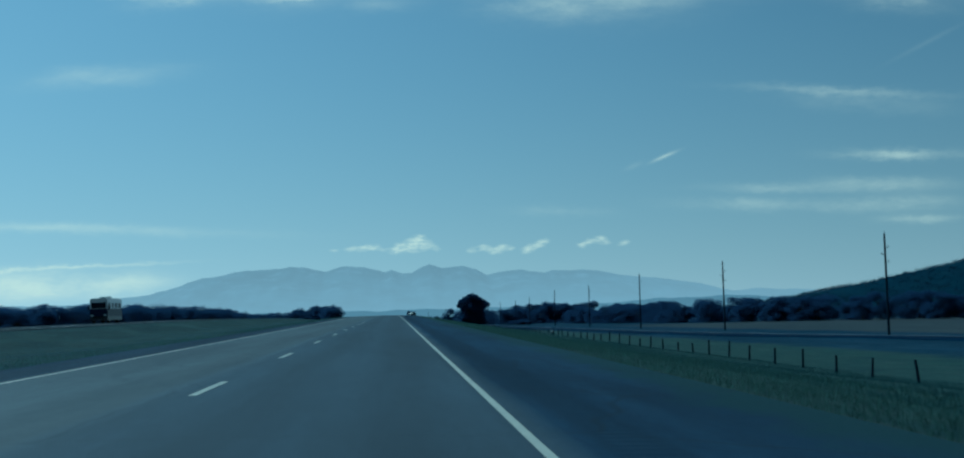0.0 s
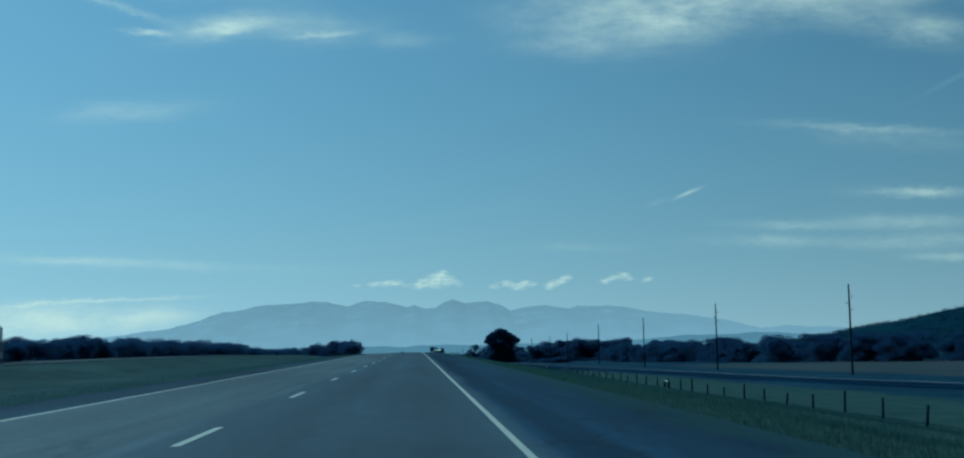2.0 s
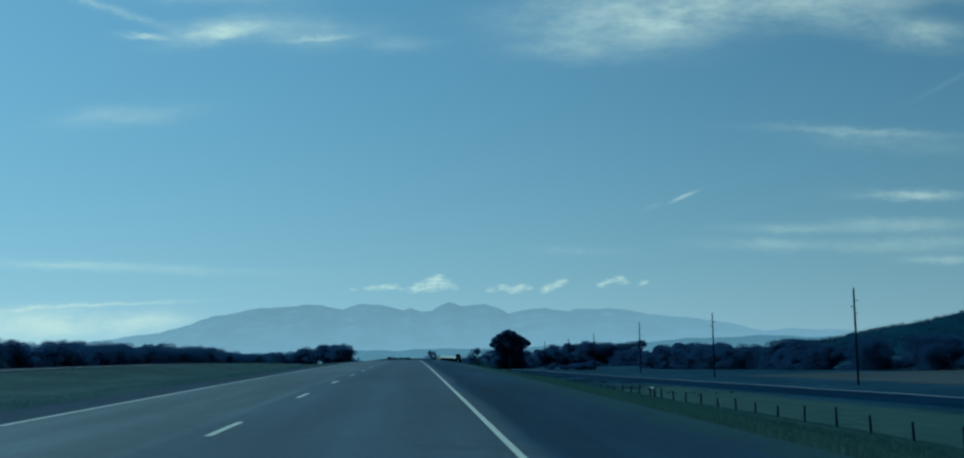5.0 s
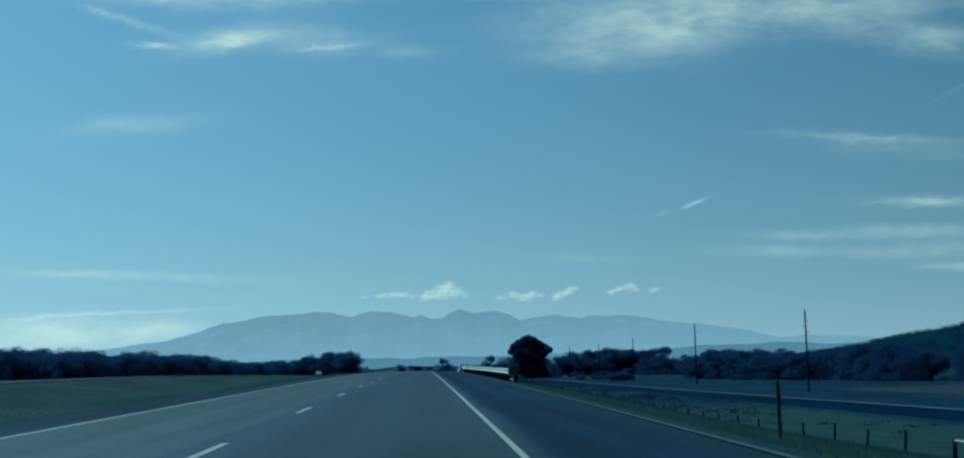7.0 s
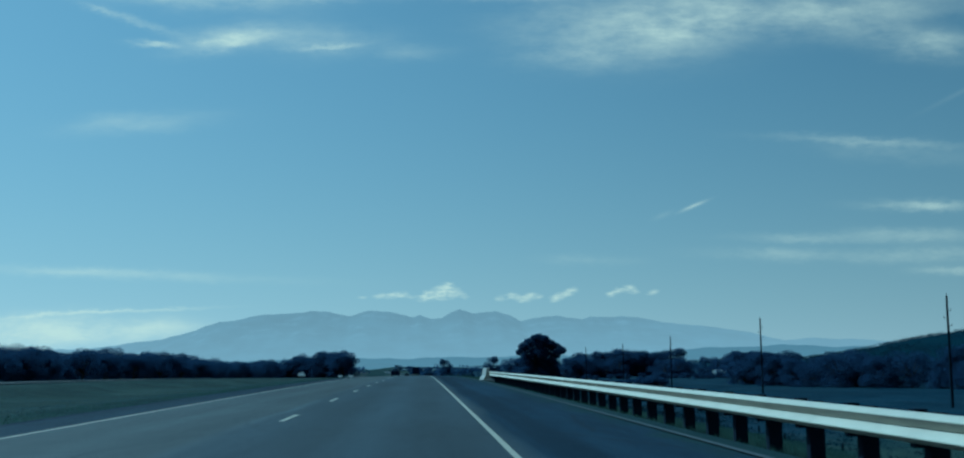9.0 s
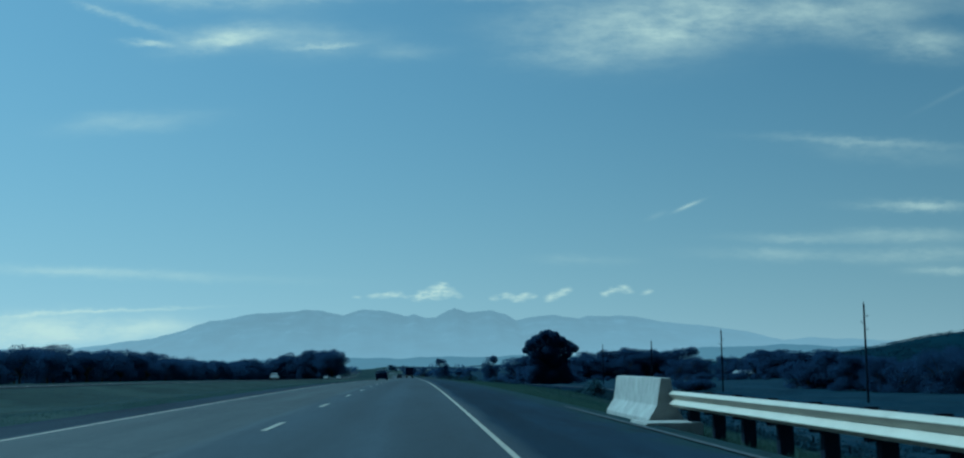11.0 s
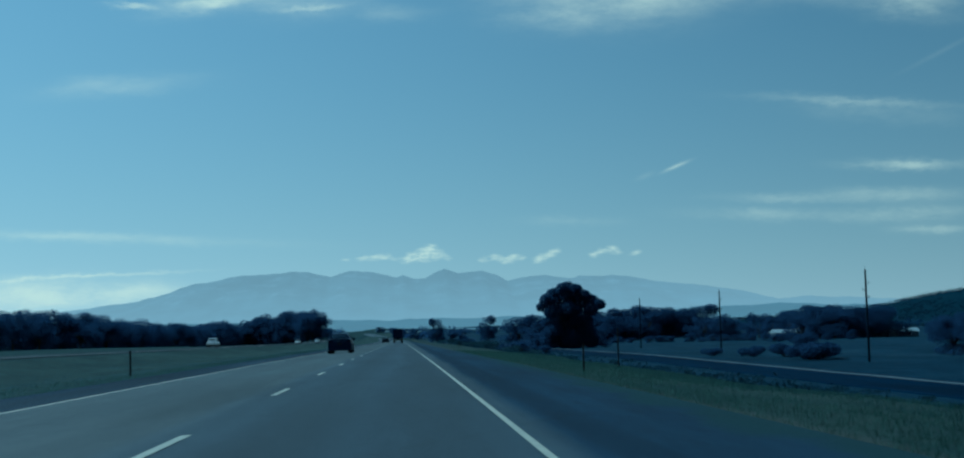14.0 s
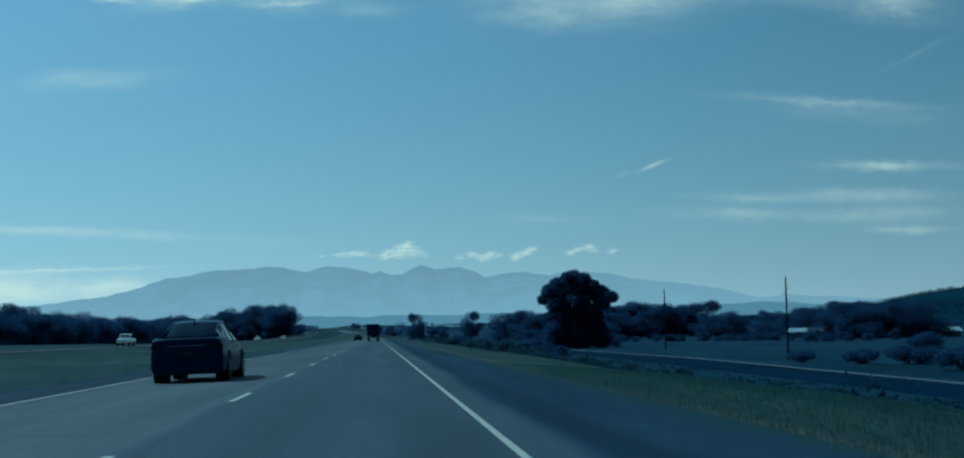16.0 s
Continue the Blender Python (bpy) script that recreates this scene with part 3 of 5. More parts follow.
def grid(name, xs, ys, height, material):
    X, Y = np.meshgrid(xs, ys)
    Z = height(X, Y)
    nx, ny = len(xs), len(ys)
    verts = np.stack([X, Y, Z], -1).reshape(-1, 3)
    i = np.arange(ny - 1)[:, None] * nx + np.arange(nx - 1)[None, :]
    faces = np.stack([i, i + 1, i + nx + 1, i + nx], -1).reshape(-1, 4)
    return mesh_object(name, verts.tolist(), faces.tolist(), material, True)


gx = np.concatenate([[-5000, -3500, -2400, -1700, -1200, -850, -600, -440, -330, -250, -190, -150, -120], np.arange(-100, -48, 6), np.arange(-46, -5.5, 1.3),
                     [EDGE_L, -3, 0, 3.5, EDGE_R], np.arange(7.8, 30, 1.2), np.arange(30, 100, 3.5), [110, 125, 145, 170, 200, 250, 320, 420, 600, 850, 1200, 1700, 2400, 3500, 5000]])
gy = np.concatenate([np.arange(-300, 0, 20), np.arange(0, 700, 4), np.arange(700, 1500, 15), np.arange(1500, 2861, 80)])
tagged(grid("ground", gx, gy, ground_z, M["ground"]), "green and straw-coloured grassland with a mown hay field", "ground", kind="structure")


def carriageway(name, s0, crown, s1, lift, y0, y1, material, label, shift=None):
    ys = np.arange(y0, y1 + 1, 8.0)
    verts, faces = [], []
    stations = [s0 - 0.25, s0, crown, s1, s1 + 0.25]
    for y in ys:
        cx = float(shift(y) if shift else road_x(y))
        for k, s in enumerate(stations):
            if shift:
                z = float(ground_z(cx + s, y)) + lift - (0.3 if k in (0, 4) else 0)
            else:
                z = float(road_z(y)) + lift - 0.02 * abs(s - crown) - (0.32 if k in (0, 4) else 0)
            verts.append((cx + s, y, z))
    n = len(stations)
    for i in range(len(ys) - 1):
        for k in range(n - 1):
            a = i * n + k
            faces.append((a, a + 1, a + n + 1, a + n))
    return tagged(mesh_object(name, verts, faces, material), label, "road", kind="structure")


road = carriageway("road", EDGE_L, 0.0, EDGE_R, 0.0, -280, 2400, M["asphalt"], "dark grey two-lane highway carriageway with wide paved shoulders")
road_2 = carriageway("road_2", OPP_L, -38.0, OPP_R, 0.16, -280, 2400, M["asphalt2"], "grey carriageway for oncoming traffic beyond the grass median")
frontage = carriageway("road_3", -4.6, 0.0, 4.6, 0.10, -280, 1400, M["asphalt3"], "narrow dark asphalt frontage road below the highway", frontage_x)
edge_strip = carriageway("pavement", -0.36, 0.0, 0.36, 0.13, -280, 1400, M["gravel"], "pale gravel edge along the frontage road", lambda y: frontage_x(y) + 5.3)


def stripe(name, s, wide, y0, y1, material, lift, parent, step=8.0, crown=0.0):
    ys = np.append(np.arange(y0, y1, step), y1)
    verts, faces = [], []
    for y in ys:
        for side in (-0.5, 0.5):
            ss = s + side * wide
            verts.append((float(road_x(y)) + ss, y, float(road_z(y)) + lift - 0.02 * abs(ss - crown)))
    for i in range(len(ys) - 1):
        faces.append((2 * i, 2 * i + 1, 2 * i + 3, 2 * i + 2))
    return child(mesh_object(name, verts, faces, material), parent)


tagged(stripe("edge_line", 3.66, 0.088, -200, 2300, M["white"], 0.006, road), "solid white painted edge line")
tagged(stripe("edge_line", -4.2, 0.105, -200, 2300, M["yellow"], 0.006, road), "solid yellow painted median edge line")
tagged(stripe("edge_line", -33.6, 0.15, -200, 2300, M["yellow"], 0.17, road_2, crown=-38.0), "solid yellow painted edge line")
tagged(stripe("edge_line", -41.8, 0.15, -200, 2300, M["white"], 0.17, road_2, crown=-38.0), "solid white painted edge line")
for k in range(-3, 75):
    y = 3.64 + 12.19 * k
    stripe("lane_dash", 0.0, 0.11, y, y + 3.05, M["white"], 0.006, road)
# pale gravel curb strip along the barrier
tagged(stripe("curb", 6.5, 0.12, 232, 382, M["curbstone"], 0.02, road), "grey gravel strip beside the guardrail")


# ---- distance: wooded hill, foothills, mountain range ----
def fold(x, y, k):
    return np.sin(x * 0.011 * k + 2 * np.sin(y * 0.004 * k)) + 0.5 * np.sin(x * 0.027 * k + 1.1) + 0.25 * np.sin(x * 0.061 * k + y * 0.03 * k)


def hill_z(x, y):
    rise = np.interp(x, [410, 480, 570, 690, 760, 820, 880, 940, 1110, 1300, 1600, 2200, 2600], [-4, 8, 10, 12, 22, 32, 42, 55, 84, 112, 128, 120, -10])
    return rise * np.exp(-((y - 2400) / 330.0) ** 2) + 3.0 * fold(x, y, 1.6) * smooth(700, 1100, x) - 9


tagged(grid("hill", np.arange(400, 2620, 14), np.arange(1750, 3080, 35), hill_z, M["hill"]), "dark wooded hill rising beyond the fields", "hill", kind="structure")


def ridge(a):
    """Skyline of the range, as a rise against the way across; broad shoulders, one sharp summit, a long fall to the right."""
    across = [-262, -226, -204, -190, -175, -160, -141, -124, -102, -86, -74, -56, -42, -27, -6, 0, 10, 17, 25, 32, 42, 50, 61, 72, 81, 93, 110,
              132, 137, 163, 183, 200, 218, 248, 273, 296, 324]
    rise = [166, 211, 236, 267, 313, 363, 384, 420, 422, 443, 434, 395, 434, 431, 379, 398, 366, 364, 412, 445, 403, 407, 424, 387, 335, 365, 374,
            344, 360, 362, 343, 304, 290, 253, 208, 147, 86]
    return np.interp(a, np.array(across) / 1e3, np.array(rise) / 1e4)


def range_back(x):
    """The line of the crest, bending nearer towards the right."""
    return 4955 - 0.075 * np.maximum(x, 0)


RANGE_FOOT, RANGE_EYE = 4250.0, 255.0


def range_z(x, t):
    far = range_back(x) - RANGE_EYE
    top = 2.4 + ridge(x / far) * far
    ribs = fold(x + 60 * np.sin(t * 5), t * 700, 1.3) + 0.5 * fold(x * 2.1 - 90 * t, t * 900, 1.7)
    gully = 1 + 0.075 * (1 - t) * ribs
    return 10 + (top - 10) * (t ** 1.15) * gully + 1.1 * fold(x, t * 700, 4.0) * t


def mountains():
    xs, ts = np.arange(-1900, 2300, 10), np.linspace(0, 1, 34)
    X, TT = np.meshgrid(xs, ts)
    Y = RANGE_FOOT + (range_back(X) - RANGE_FOOT) * TT
    rough = np.random.default_rng(3).normal(size=len(xs))
    rough = 0.3 * rough + 0.4 * np.convolve(rough, np.ones(5) / 2.2, "same")
    verts = np.stack([X, Y, range_z(X, TT) + rough[None, :] * TT ** 3 * smooth(1500, 600, np.abs(X))], -1).reshape(-1, 3)
    nx = len(xs)
    i = np.arange(len(ts) - 1)[:, None] * nx + np.arange(nx - 1)[None, :]
    faces = np.stack([i, i + 1, i + nx + 1, i + nx], -1).reshape(-1, 4)
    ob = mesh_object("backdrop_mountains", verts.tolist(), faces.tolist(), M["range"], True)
    tagged(ob, "blue mountain range with painted glowing haze and faint snow patches", "mountains", kind="structure")


mountains()


def outlier_z(x, y):
    crest = np.interp(x, [1000, 1250, 1370, 1430, 1500, 1620, 1770, 1950, 2150], [10, 68, 74, 80, 74, 69, 59, 30, 5])
    return 8 + (crest - 8) * np.clip((y - 4560) / 150, 0, 1) + 1.2 * fold(x, y, 3.0)


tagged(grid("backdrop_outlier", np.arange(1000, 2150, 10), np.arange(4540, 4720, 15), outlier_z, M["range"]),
       "low ridge with painted glowing haze at the end of the mountain range", "mountains", kind="structure")


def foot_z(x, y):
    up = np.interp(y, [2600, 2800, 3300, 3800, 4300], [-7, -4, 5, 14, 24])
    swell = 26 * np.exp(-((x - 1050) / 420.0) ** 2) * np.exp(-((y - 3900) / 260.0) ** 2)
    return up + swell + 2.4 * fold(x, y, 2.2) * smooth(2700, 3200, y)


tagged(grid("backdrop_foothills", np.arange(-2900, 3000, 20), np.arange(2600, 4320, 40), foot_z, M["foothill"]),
       "blue-green valley and low foothills with painted glowing haze under the mountains", "foothills", kind="structure")


# ---- plants ----
def leaves_mesh(name, pts, size, rng, material, up=0.0, long=1.0):
    n = len(pts)
    d = rng.normal(size=(n, 3))
    d[:, 2] += up
    d /= np.linalg.norm(d, axis=1)[:, None]
    e = np.cross(d, rng.normal(size=(n, 3)))
    e /= np.linalg.norm(e, axis=1)[:, None]
    s = size * rng.uniform(0.6, 1.3, n)[:, None]
    quad = np.stack([pts - d * s * long, pts - e * s * 0.6, pts + d * s * long, pts + e * s * 0.6], 1).reshape(-1, 3)
    me = bpy.data.meshes.new(name)
    me.from_pydata(quad.tolist(), [], np.arange(4 * n).reshape(-1, 4).tolist())
    me.materials.append(material)
    me.update()
    return new(name, me)


def crown_points(rng, lobes, n):
    """Points near the surface of many overlapping lobes, with some inside."""
    w = np.array([l[3] ** 2 for l in lobes])
    pick = rng.choice(len(lobes), n, p=w / w.sum())
    d = rng.normal(size=(n, 3))
    d /= np.linalg.norm(d, axis=1)[:, None]
    L = np.array(lobes)[pick]
    r = L[:, 3] * np.where(rng.random(n) < 0.4, rng.uniform(0.7, 1.15, n), 1.05 * rng.random(n) ** 0.4)
    return L[:, :3] + d * r[:, None] * np.array([1, 1, 0.8])


def tree(seed, height, spread, n, size, low=0.12, label="leafy green cottonwood tree in a field", lobes_n=16, material="leaf", own=()):
    rng = np.random.default_rng(seed)
    thing = empty("tree", Matrix(), label, "tree")
    bm = bmesh.new()
    fork = height * 0.28
    rod(bm, (0, 0, -0.6), (0.02 * height, 0, fork), height * 0.026, height * 0.019)
    lobes = []
    for k in range(len(own) or lobes_n):
        if own:
            u, h, rad = own[k]
            c = (u * height, rng.uniform(-0.16, 0.16) * height, h * height)
            rad *= height
        else:
            a = k * 2.4 + rng.uniform(-0.4, 0.4)
            h = rng.uniform(max(0.08, low + 0.18), 0.9)
            reach = spread * 0.5 * math.sqrt(max(0.05, 1 - (max(0.0, h - 0.42) / 0.56) ** 2)) * rng.uniform(0.35, 0.8)
            c = (math.cos(a) * reach, math.sin(a) * reach, h * height)
            rad = rng.uniform(0.13, 0.20) * (height + spread) * 0.5
        lobes.append((*c, min(rad, height - c[2] + 0.02 * height)))
        base = Vector((0.02 * height, 0, fork * rng.uniform(0.7, 1.0)))
        mid = base.lerp(Vector(c), 0.5) + Vector((0, 0, 0.06 * height))
        rod(bm, base, mid, height * 0.011, height * 0.007, 5)
        rod(bm, mid, c, height * 0.007, height * 0.002, 5)
    part("trunk", bm, M["bark"], thing)
    child(leaves_mesh("crown", crown_points(rng, lobes, n), size, rng, M[material]), thing)
    return thing


def stand(things, rows, group):
    """Copies of model trees at (x, y, height); the models themselves take the first places."""
    rng = random.Random(len(rows) + 5)
    used = set()
    for i, (x, y, h, *slim) in enumerate(rows):
        src, h0 = things[i % len(things)] if i < len(things) else rng.choice(things)
        z = float(ground_z(np.float64(x), np.float64(y))) - 0.1
        k, w = h / h0, slim[0] if slim else 1.0
        m = pose(x, y, z, 0, 0, rng.uniform(0, 360)) @ Matrix.Diagonal((k * w * rng.uniform(1.1, 1.45), k * w * rng.uniform(1.1, 1.45), k, 1))
        if id(src) in used:
            ob = copy_thing(src, Matrix())
        else:
            ob = src
            used.add(id(src))
        ob.matrix_basis = m
        tagged(ob, group=group)


rng = random.Random(4)
models = [(tree(11 + k, 14, 12 + (k % 3) * 2, 17000, 0.17, -0.12, "dark green broadleaf tree in a dense row", 24 + k), 14) for k in range(5)]
rows = []
y = 300.0
while y < 1345:
    f = (y - 300) / 1045
    h = 8.6 + 9.5 * f
    for r in range(1 + len(rows) % 3 // 2):
        rows.append((-118 - r * 14 + rng.uniform(-6, 6) - 34 * max(0, 0.35 - f), y + rng.uniform(-4, 4), h * rng.choice((rng.uniform(0.70, 0.92), rng.uniform(0.86, 1.06)))))
    y += 8.0 + 4 * f
for k in range(16):
    rows.append((-106 + k * 3.0 + rng.uniform(-2, 2), 1335 - k * 2.2 + rng.uniform(-12, 12), rng.uniform(20, 24.5)))
stand(models, rows, "trees along the oncoming carriageway")

models = [(tree(31 + k, 12, 12 + (k % 3) * 2, 17000, 0.155, -0.12, "dark green broadleaf tree beside a hay field", 24 + k), 12) for k in range(5)]
rows = []
for k in range(66):
    f = k / 65
    rows.append((np.interp(f, [0, 0.35, 0.7, 1], [235, 158, 118, 97]) + rng.uniform(-7, 7), 330 + 320 * f + rng.uniform(-6, 6), rng.uniform(6.5, 10.5)))
for k in range(13):
    rows.append((178 + k * 2.3 + rng.uniform(-3, 3), 975 + rng.uniform(-14, 14), rng.uniform(11.5, 15.5)))
for k in range(15):
    rows.append((128 + k * 5.4 + rng.uniform(-2, 2), 1275 + rng.uniform(-14, 14), rng.uniform(17, 24)))
for k in range(11):
    rows.append((64 + k * 7.0 + rng.uniform(-3, 3), 1120 + rng.uniform(-25, 25), rng.uniform(12, 16)))
for k in range(10):
    rows.append((168 + k * 8 + rng.uniform(-3, 3), 1110 + rng.uniform(-25, 25), rng.uniform(11, 15.5)))
for row in ((240, 870, 9), (255, 860, 10), (270, 850, 9),
                (96, 640, 5), (163, 806, 8), (169, 802, 9), (176, 798, 8.5),
                (138, 892, 3), (146, 896, 3.5), (160, 898, 3), (172, 905, 4),
                (78, 675, 4.2), (143, 901, 2.6), (149, 903, 2.3), (155, 902, 2.6),
                (52, 858, 6.5, 1.1), (62.5, 859, 7.0, 1.1), (57, 853, 4.5, 1.2), (67, 862, 5.0, 1.1), (47, 861, 4.0, 1.1),
                (57, 893, 8.0), (64, 893, 7.0), (72, 896, 8.0), (50, 900, 6.0)):
    rows.append(row)
for k in range(18):
    rows.append((96 + k * 4.0 + rng.uniform(-2, 2), 1000 - k * 3.8 + rng.uniform(-5, 5), rng.uniform(2.2, 3.6), 1.3))
rows += [(62, 1327, 19, 0.65), (17.6, 1050, 12.5, 0.5), (10, 1500, 9, 0.75), (46, 1380, 8, 0.9), (72, 1250, 9, 0.9)]
for k in range(12):
    rows.append((rng.uniform(17, 42), 690 + 24 * k + rng.uniform(-8, 8), rng.uniform(1.8, 3.4), 1.2))
for k in range(34):
    y = 1420 + 26 * k + rng.uniform(-10, 10)
    side = rng.choice((-1, -1, -1, 1))
    rows.append((float(road_x(y)) + (rng.uniform(-78, -50) if side < 0 else rng.uniform(16, 60)), y, rng.uniform(5, 10), 1.3))
stand(models, rows, "trees beside the hay field")

# the crown's lobes: way across, height and radius as shares of the tree's height
CROWN = [(0.0, 0.88, 0.10), (-0.10, 0.86, 0.09), (0.10, 0.85, 0.09), (-0.20, 0.78, 0.11), (0.02, 0.76, 0.14), (0.22, 0.76, 0.10), (-0.33, 0.70, 0.10), (0.34, 0.68, 0.11),
         (-0.15, 0.66, 0.14), (0.15, 0.64, 0.14), (0.43, 0.62, 0.09), (-0.39, 0.60, 0.08), (0.0, 0.55, 0.15), (0.30, 0.54, 0.10), (-0.27, 0.52, 0.11), (0.12, 0.44, 0.14),
         (-0.14, 0.42, 0.15), (0.26, 0.40, 0.10), (-0.28, 0.38, 0.10), (0.0, 0.30, 0.17), (0.22, 0.25, 0.14), (-0.24, 0.24, 0.14), (0.0, 0.12, 0.18), (0.28, 0.12, 0.13),
         (-0.30, 0.12, 0.13)]
big = tree(77, 23.4, 23, 90000, 0.22, -0.10, "tall spreading cottonwood tree with gaps in its dark crown", own=CROWN)
big.matrix_basis = pose(57.4, 856, float(ground_z(np.float64(57.4), np.float64(856))) - 0.2)


def hill_wood():
    r = np.random.default_rng(9)
    x, y = r.uniform(470, 2100, 6200), r.uniform(2050, 2560, 6200)
    keep = fold(x, y, 2.6) + r.normal(size=6200) * 0.8 > -0.1
    x, y = x[keep], y[keep]
    pts = np.repeat(np.stack([x, y, hill_z(x, y) + 2.0], -1), 20, 0) + r.normal(size=(20 * len(x), 3)) * np.array([3.0, 3.0, 1.3])
    tagged(leaves_mesh("hill_woodland", pts, 0.9, r, M["pine"], 0.0), "dark scattered woodland covering the hill", "woodland", kind="stuff")


hill_wood()


def far_woods():
    r = np.random.default_rng(21)
    n = 2600
    x, y = r.uniform(-900, 900, n), r.uniform(1500, 2800, n)
    keep = (fold(x * 3, y * 2, 1.0) + r.normal(size=n) * 0.5 > 0.5) & (np.abs(x - road_x(y)) > 24)
    x, y = x[keep], y[keep]
    pts = np.repeat(np.stack([x, y, ground_z(x, y) + 2.6], -1), 14, 0) + r.normal(size=(14 * len(x), 3)) * np.array([3.2, 2.2, 1.6])
    tagged(leaves_mesh("far_woods", pts, 1.7, r, M["leaf"], 0.6), "dark clumps of trees on the distant plain", "woodland", kind="stuff")


far_woods()


def scrub():
    """Low grey-green scrub and weeds between the shoulder and the frontage road."""
    r = np.random.default_rng(12)
    n = 3600
    x, y = r.uniform(13, 48, n), r.uniform(300, 700, n)
    keep = (wave(x * 0.9, y * 0.8) + r.normal(size=n) * 0.6 > 0.15) & (r.random(n) < smooth(300, 430, y)) & (x < frontage_x(y) - 6)
    x, y = x[keep], y[keep]
    size = r.uniform(0.12, 0.42, len(x))
    per = 44
    d = r.normal(size=(len(x), per, 3)) * np.array([1.4, 1.4, 0.6])
    d[:, :, 2] = np.abs(d[:, :, 2])
    pts = np.stack([x, y, ground_z(x, y)], -1)[:, None, :] + d * size[:, None, None]
    tagged(leaves_mesh("scrub", pts.reshape(-1, 3), 0.07, r, M["scrub"], 0.8, 1.4), "low dark scrub and weeds on the roadside bank", "scrub", kind="stuff")


scrub()


def bush(seed, n, size, label, material):
    r = np.random.default_rng(seed)
    lobes = [(*(r.normal(size=2) * 0.42), r.uniform(0.35, 0.75), r.uniform(0.3, 0.5)) for _ in range(8)]
    thing = empty("bush", Matrix(), label, "bush")
    bm = bmesh.new()
    for l in lobes:
        rod(bm, (0, 0, -0.1), l[:3], 0.03, 0.012, 5)
    part("stem", bm, M["bark"], thing)
    pts = crown_points(r, lobes, n)
    pts[:, 2] = np.abs(pts[:, 2])
    child(leaves_mesh("foliage", pts, size, r, M[material], 0.8), thing)
    return thing


models = [(bush(40 + k, 4200, 0.05, "dark rounded thicket at the edge of the field", "leaf"), 1.1) for k in range(2)]
stand(models, ((67.5, 641, 3.0), (70.5, 644, 3.1, 1.1), (73, 650, 2.3), (66, 668, 2.4), (71, 664, 2.7, 1.1), (75, 661, 2.2), (61, 677, 1.7)), "thickets beyond the frontage road")

models = [(bush(50 + k, 900, 0.07, "grey-green sagebrush on the roadside bank", "sage"), 1.1) for k in range(3)]
rows = []
for x, y, h, w in ((19, 462, 2.3, 0.5), (20, 463.5, 1.7, 0.7), (18.6, 470, 1.3, 0.9), (19.6, 473, 1.4, 0.9), (19.4, 456, 1.3, 0.9), (20.4, 453, 1.3, 0.9), (21, 459, 1.6, 0.9),
                   (24, 520, 1.2, 1), (25, 527, 1.5, 1), (26.5, 533, 1.2, 1.2)):
    rows.append((x, y, h, w))
for k in range(22):
    rows.append((rng.uniform(16, 44), rng.uniform(400, 660), rng.uniform(0.5, 1.0)))
for k in range(16):
    rows.append((rng.uniform(14, 30), rng.uniform(580, 800), rng.uniform(0.8, 1.8)))
stand(models, rows, "sagebrush on the bank")


def tufts(name, spots, tall, wide, seed, material, label):
    r = np.random.default_rng(seed)
    n = len(spots)
    x, y = spots[:, 0], spots[:, 1]
    z = ground_z(x, y) - 0.02
    v, f = [], []
    per = 4
    a = r.uniform(0, 2 * math.pi, (n, per))
    h = tall * r.uniform(0.5, 1.3, (n, per))
    lean = 0.5 * h * r.uniform(-1, 1, (n, per))
    base = np.stack([x, y, z], -1)[:, None, :] + np.stack([r.normal(size=(n, per)) * 0.1, r.normal(size=(n, per)) * 0.1, np.zeros((n, per))], -1)
    side = np.stack([np.cos(a), np.sin(a), np.zeros_like(a)], -1) * wide
    tip = base + np.stack([lean * np.sin(a), -lean * np.cos(a), h], -1)
    tri = np.stack([base - side, base + side, tip], 2).reshape(-1, 3)
    ob = mesh_object(name, tri.tolist(), np.arange(len(tri)).reshape(-1, 3).tolist(), material)
    return tagged(ob, label, "grass", kind="stuff")


def strip_spots(n, s0, s1, y0, y1, seed, power=1.0):
    r = np.random.default_rng(seed)
    y = r.uniform(y0, y1, n)
    s = s0 + (s1 - s0) * r.random(n) ** power
    keep = wave(s * 1.7 + 20, y * 1.1) + r.normal(size=n) * 0.7 > -0.9
    return np.stack([s + road_x(y), y], -1)[keep]


tufts("verge_grass", strip_spots(120000, 11.0, 31, 8, 560, 1, 1.5), 0.13, 0.007, 2, M["blade"], "uneven green grass on the roadside bank")
tufts("dry_verge_grass", strip_spots(130000, 7.2, 13.5, 8, 560, 3, 1.0), 0.12, 0.006, 4, M["straw"], "straw-coloured grass along the shoulder edge")
tufts("median_grass", strip_spots(70000, -6.5, -30.5, 20, 620, 5, 1.3), 0.10, 0.008, 6, M["mown"], "green grass in the highway median")
tufts("dry_median_grass", strip_spots(16000, -6.4, -9.0, 10, 600, 7, 1.2), 0.10, 0.008, 8, M["straw"], "straw-coloured grass along the median edge")


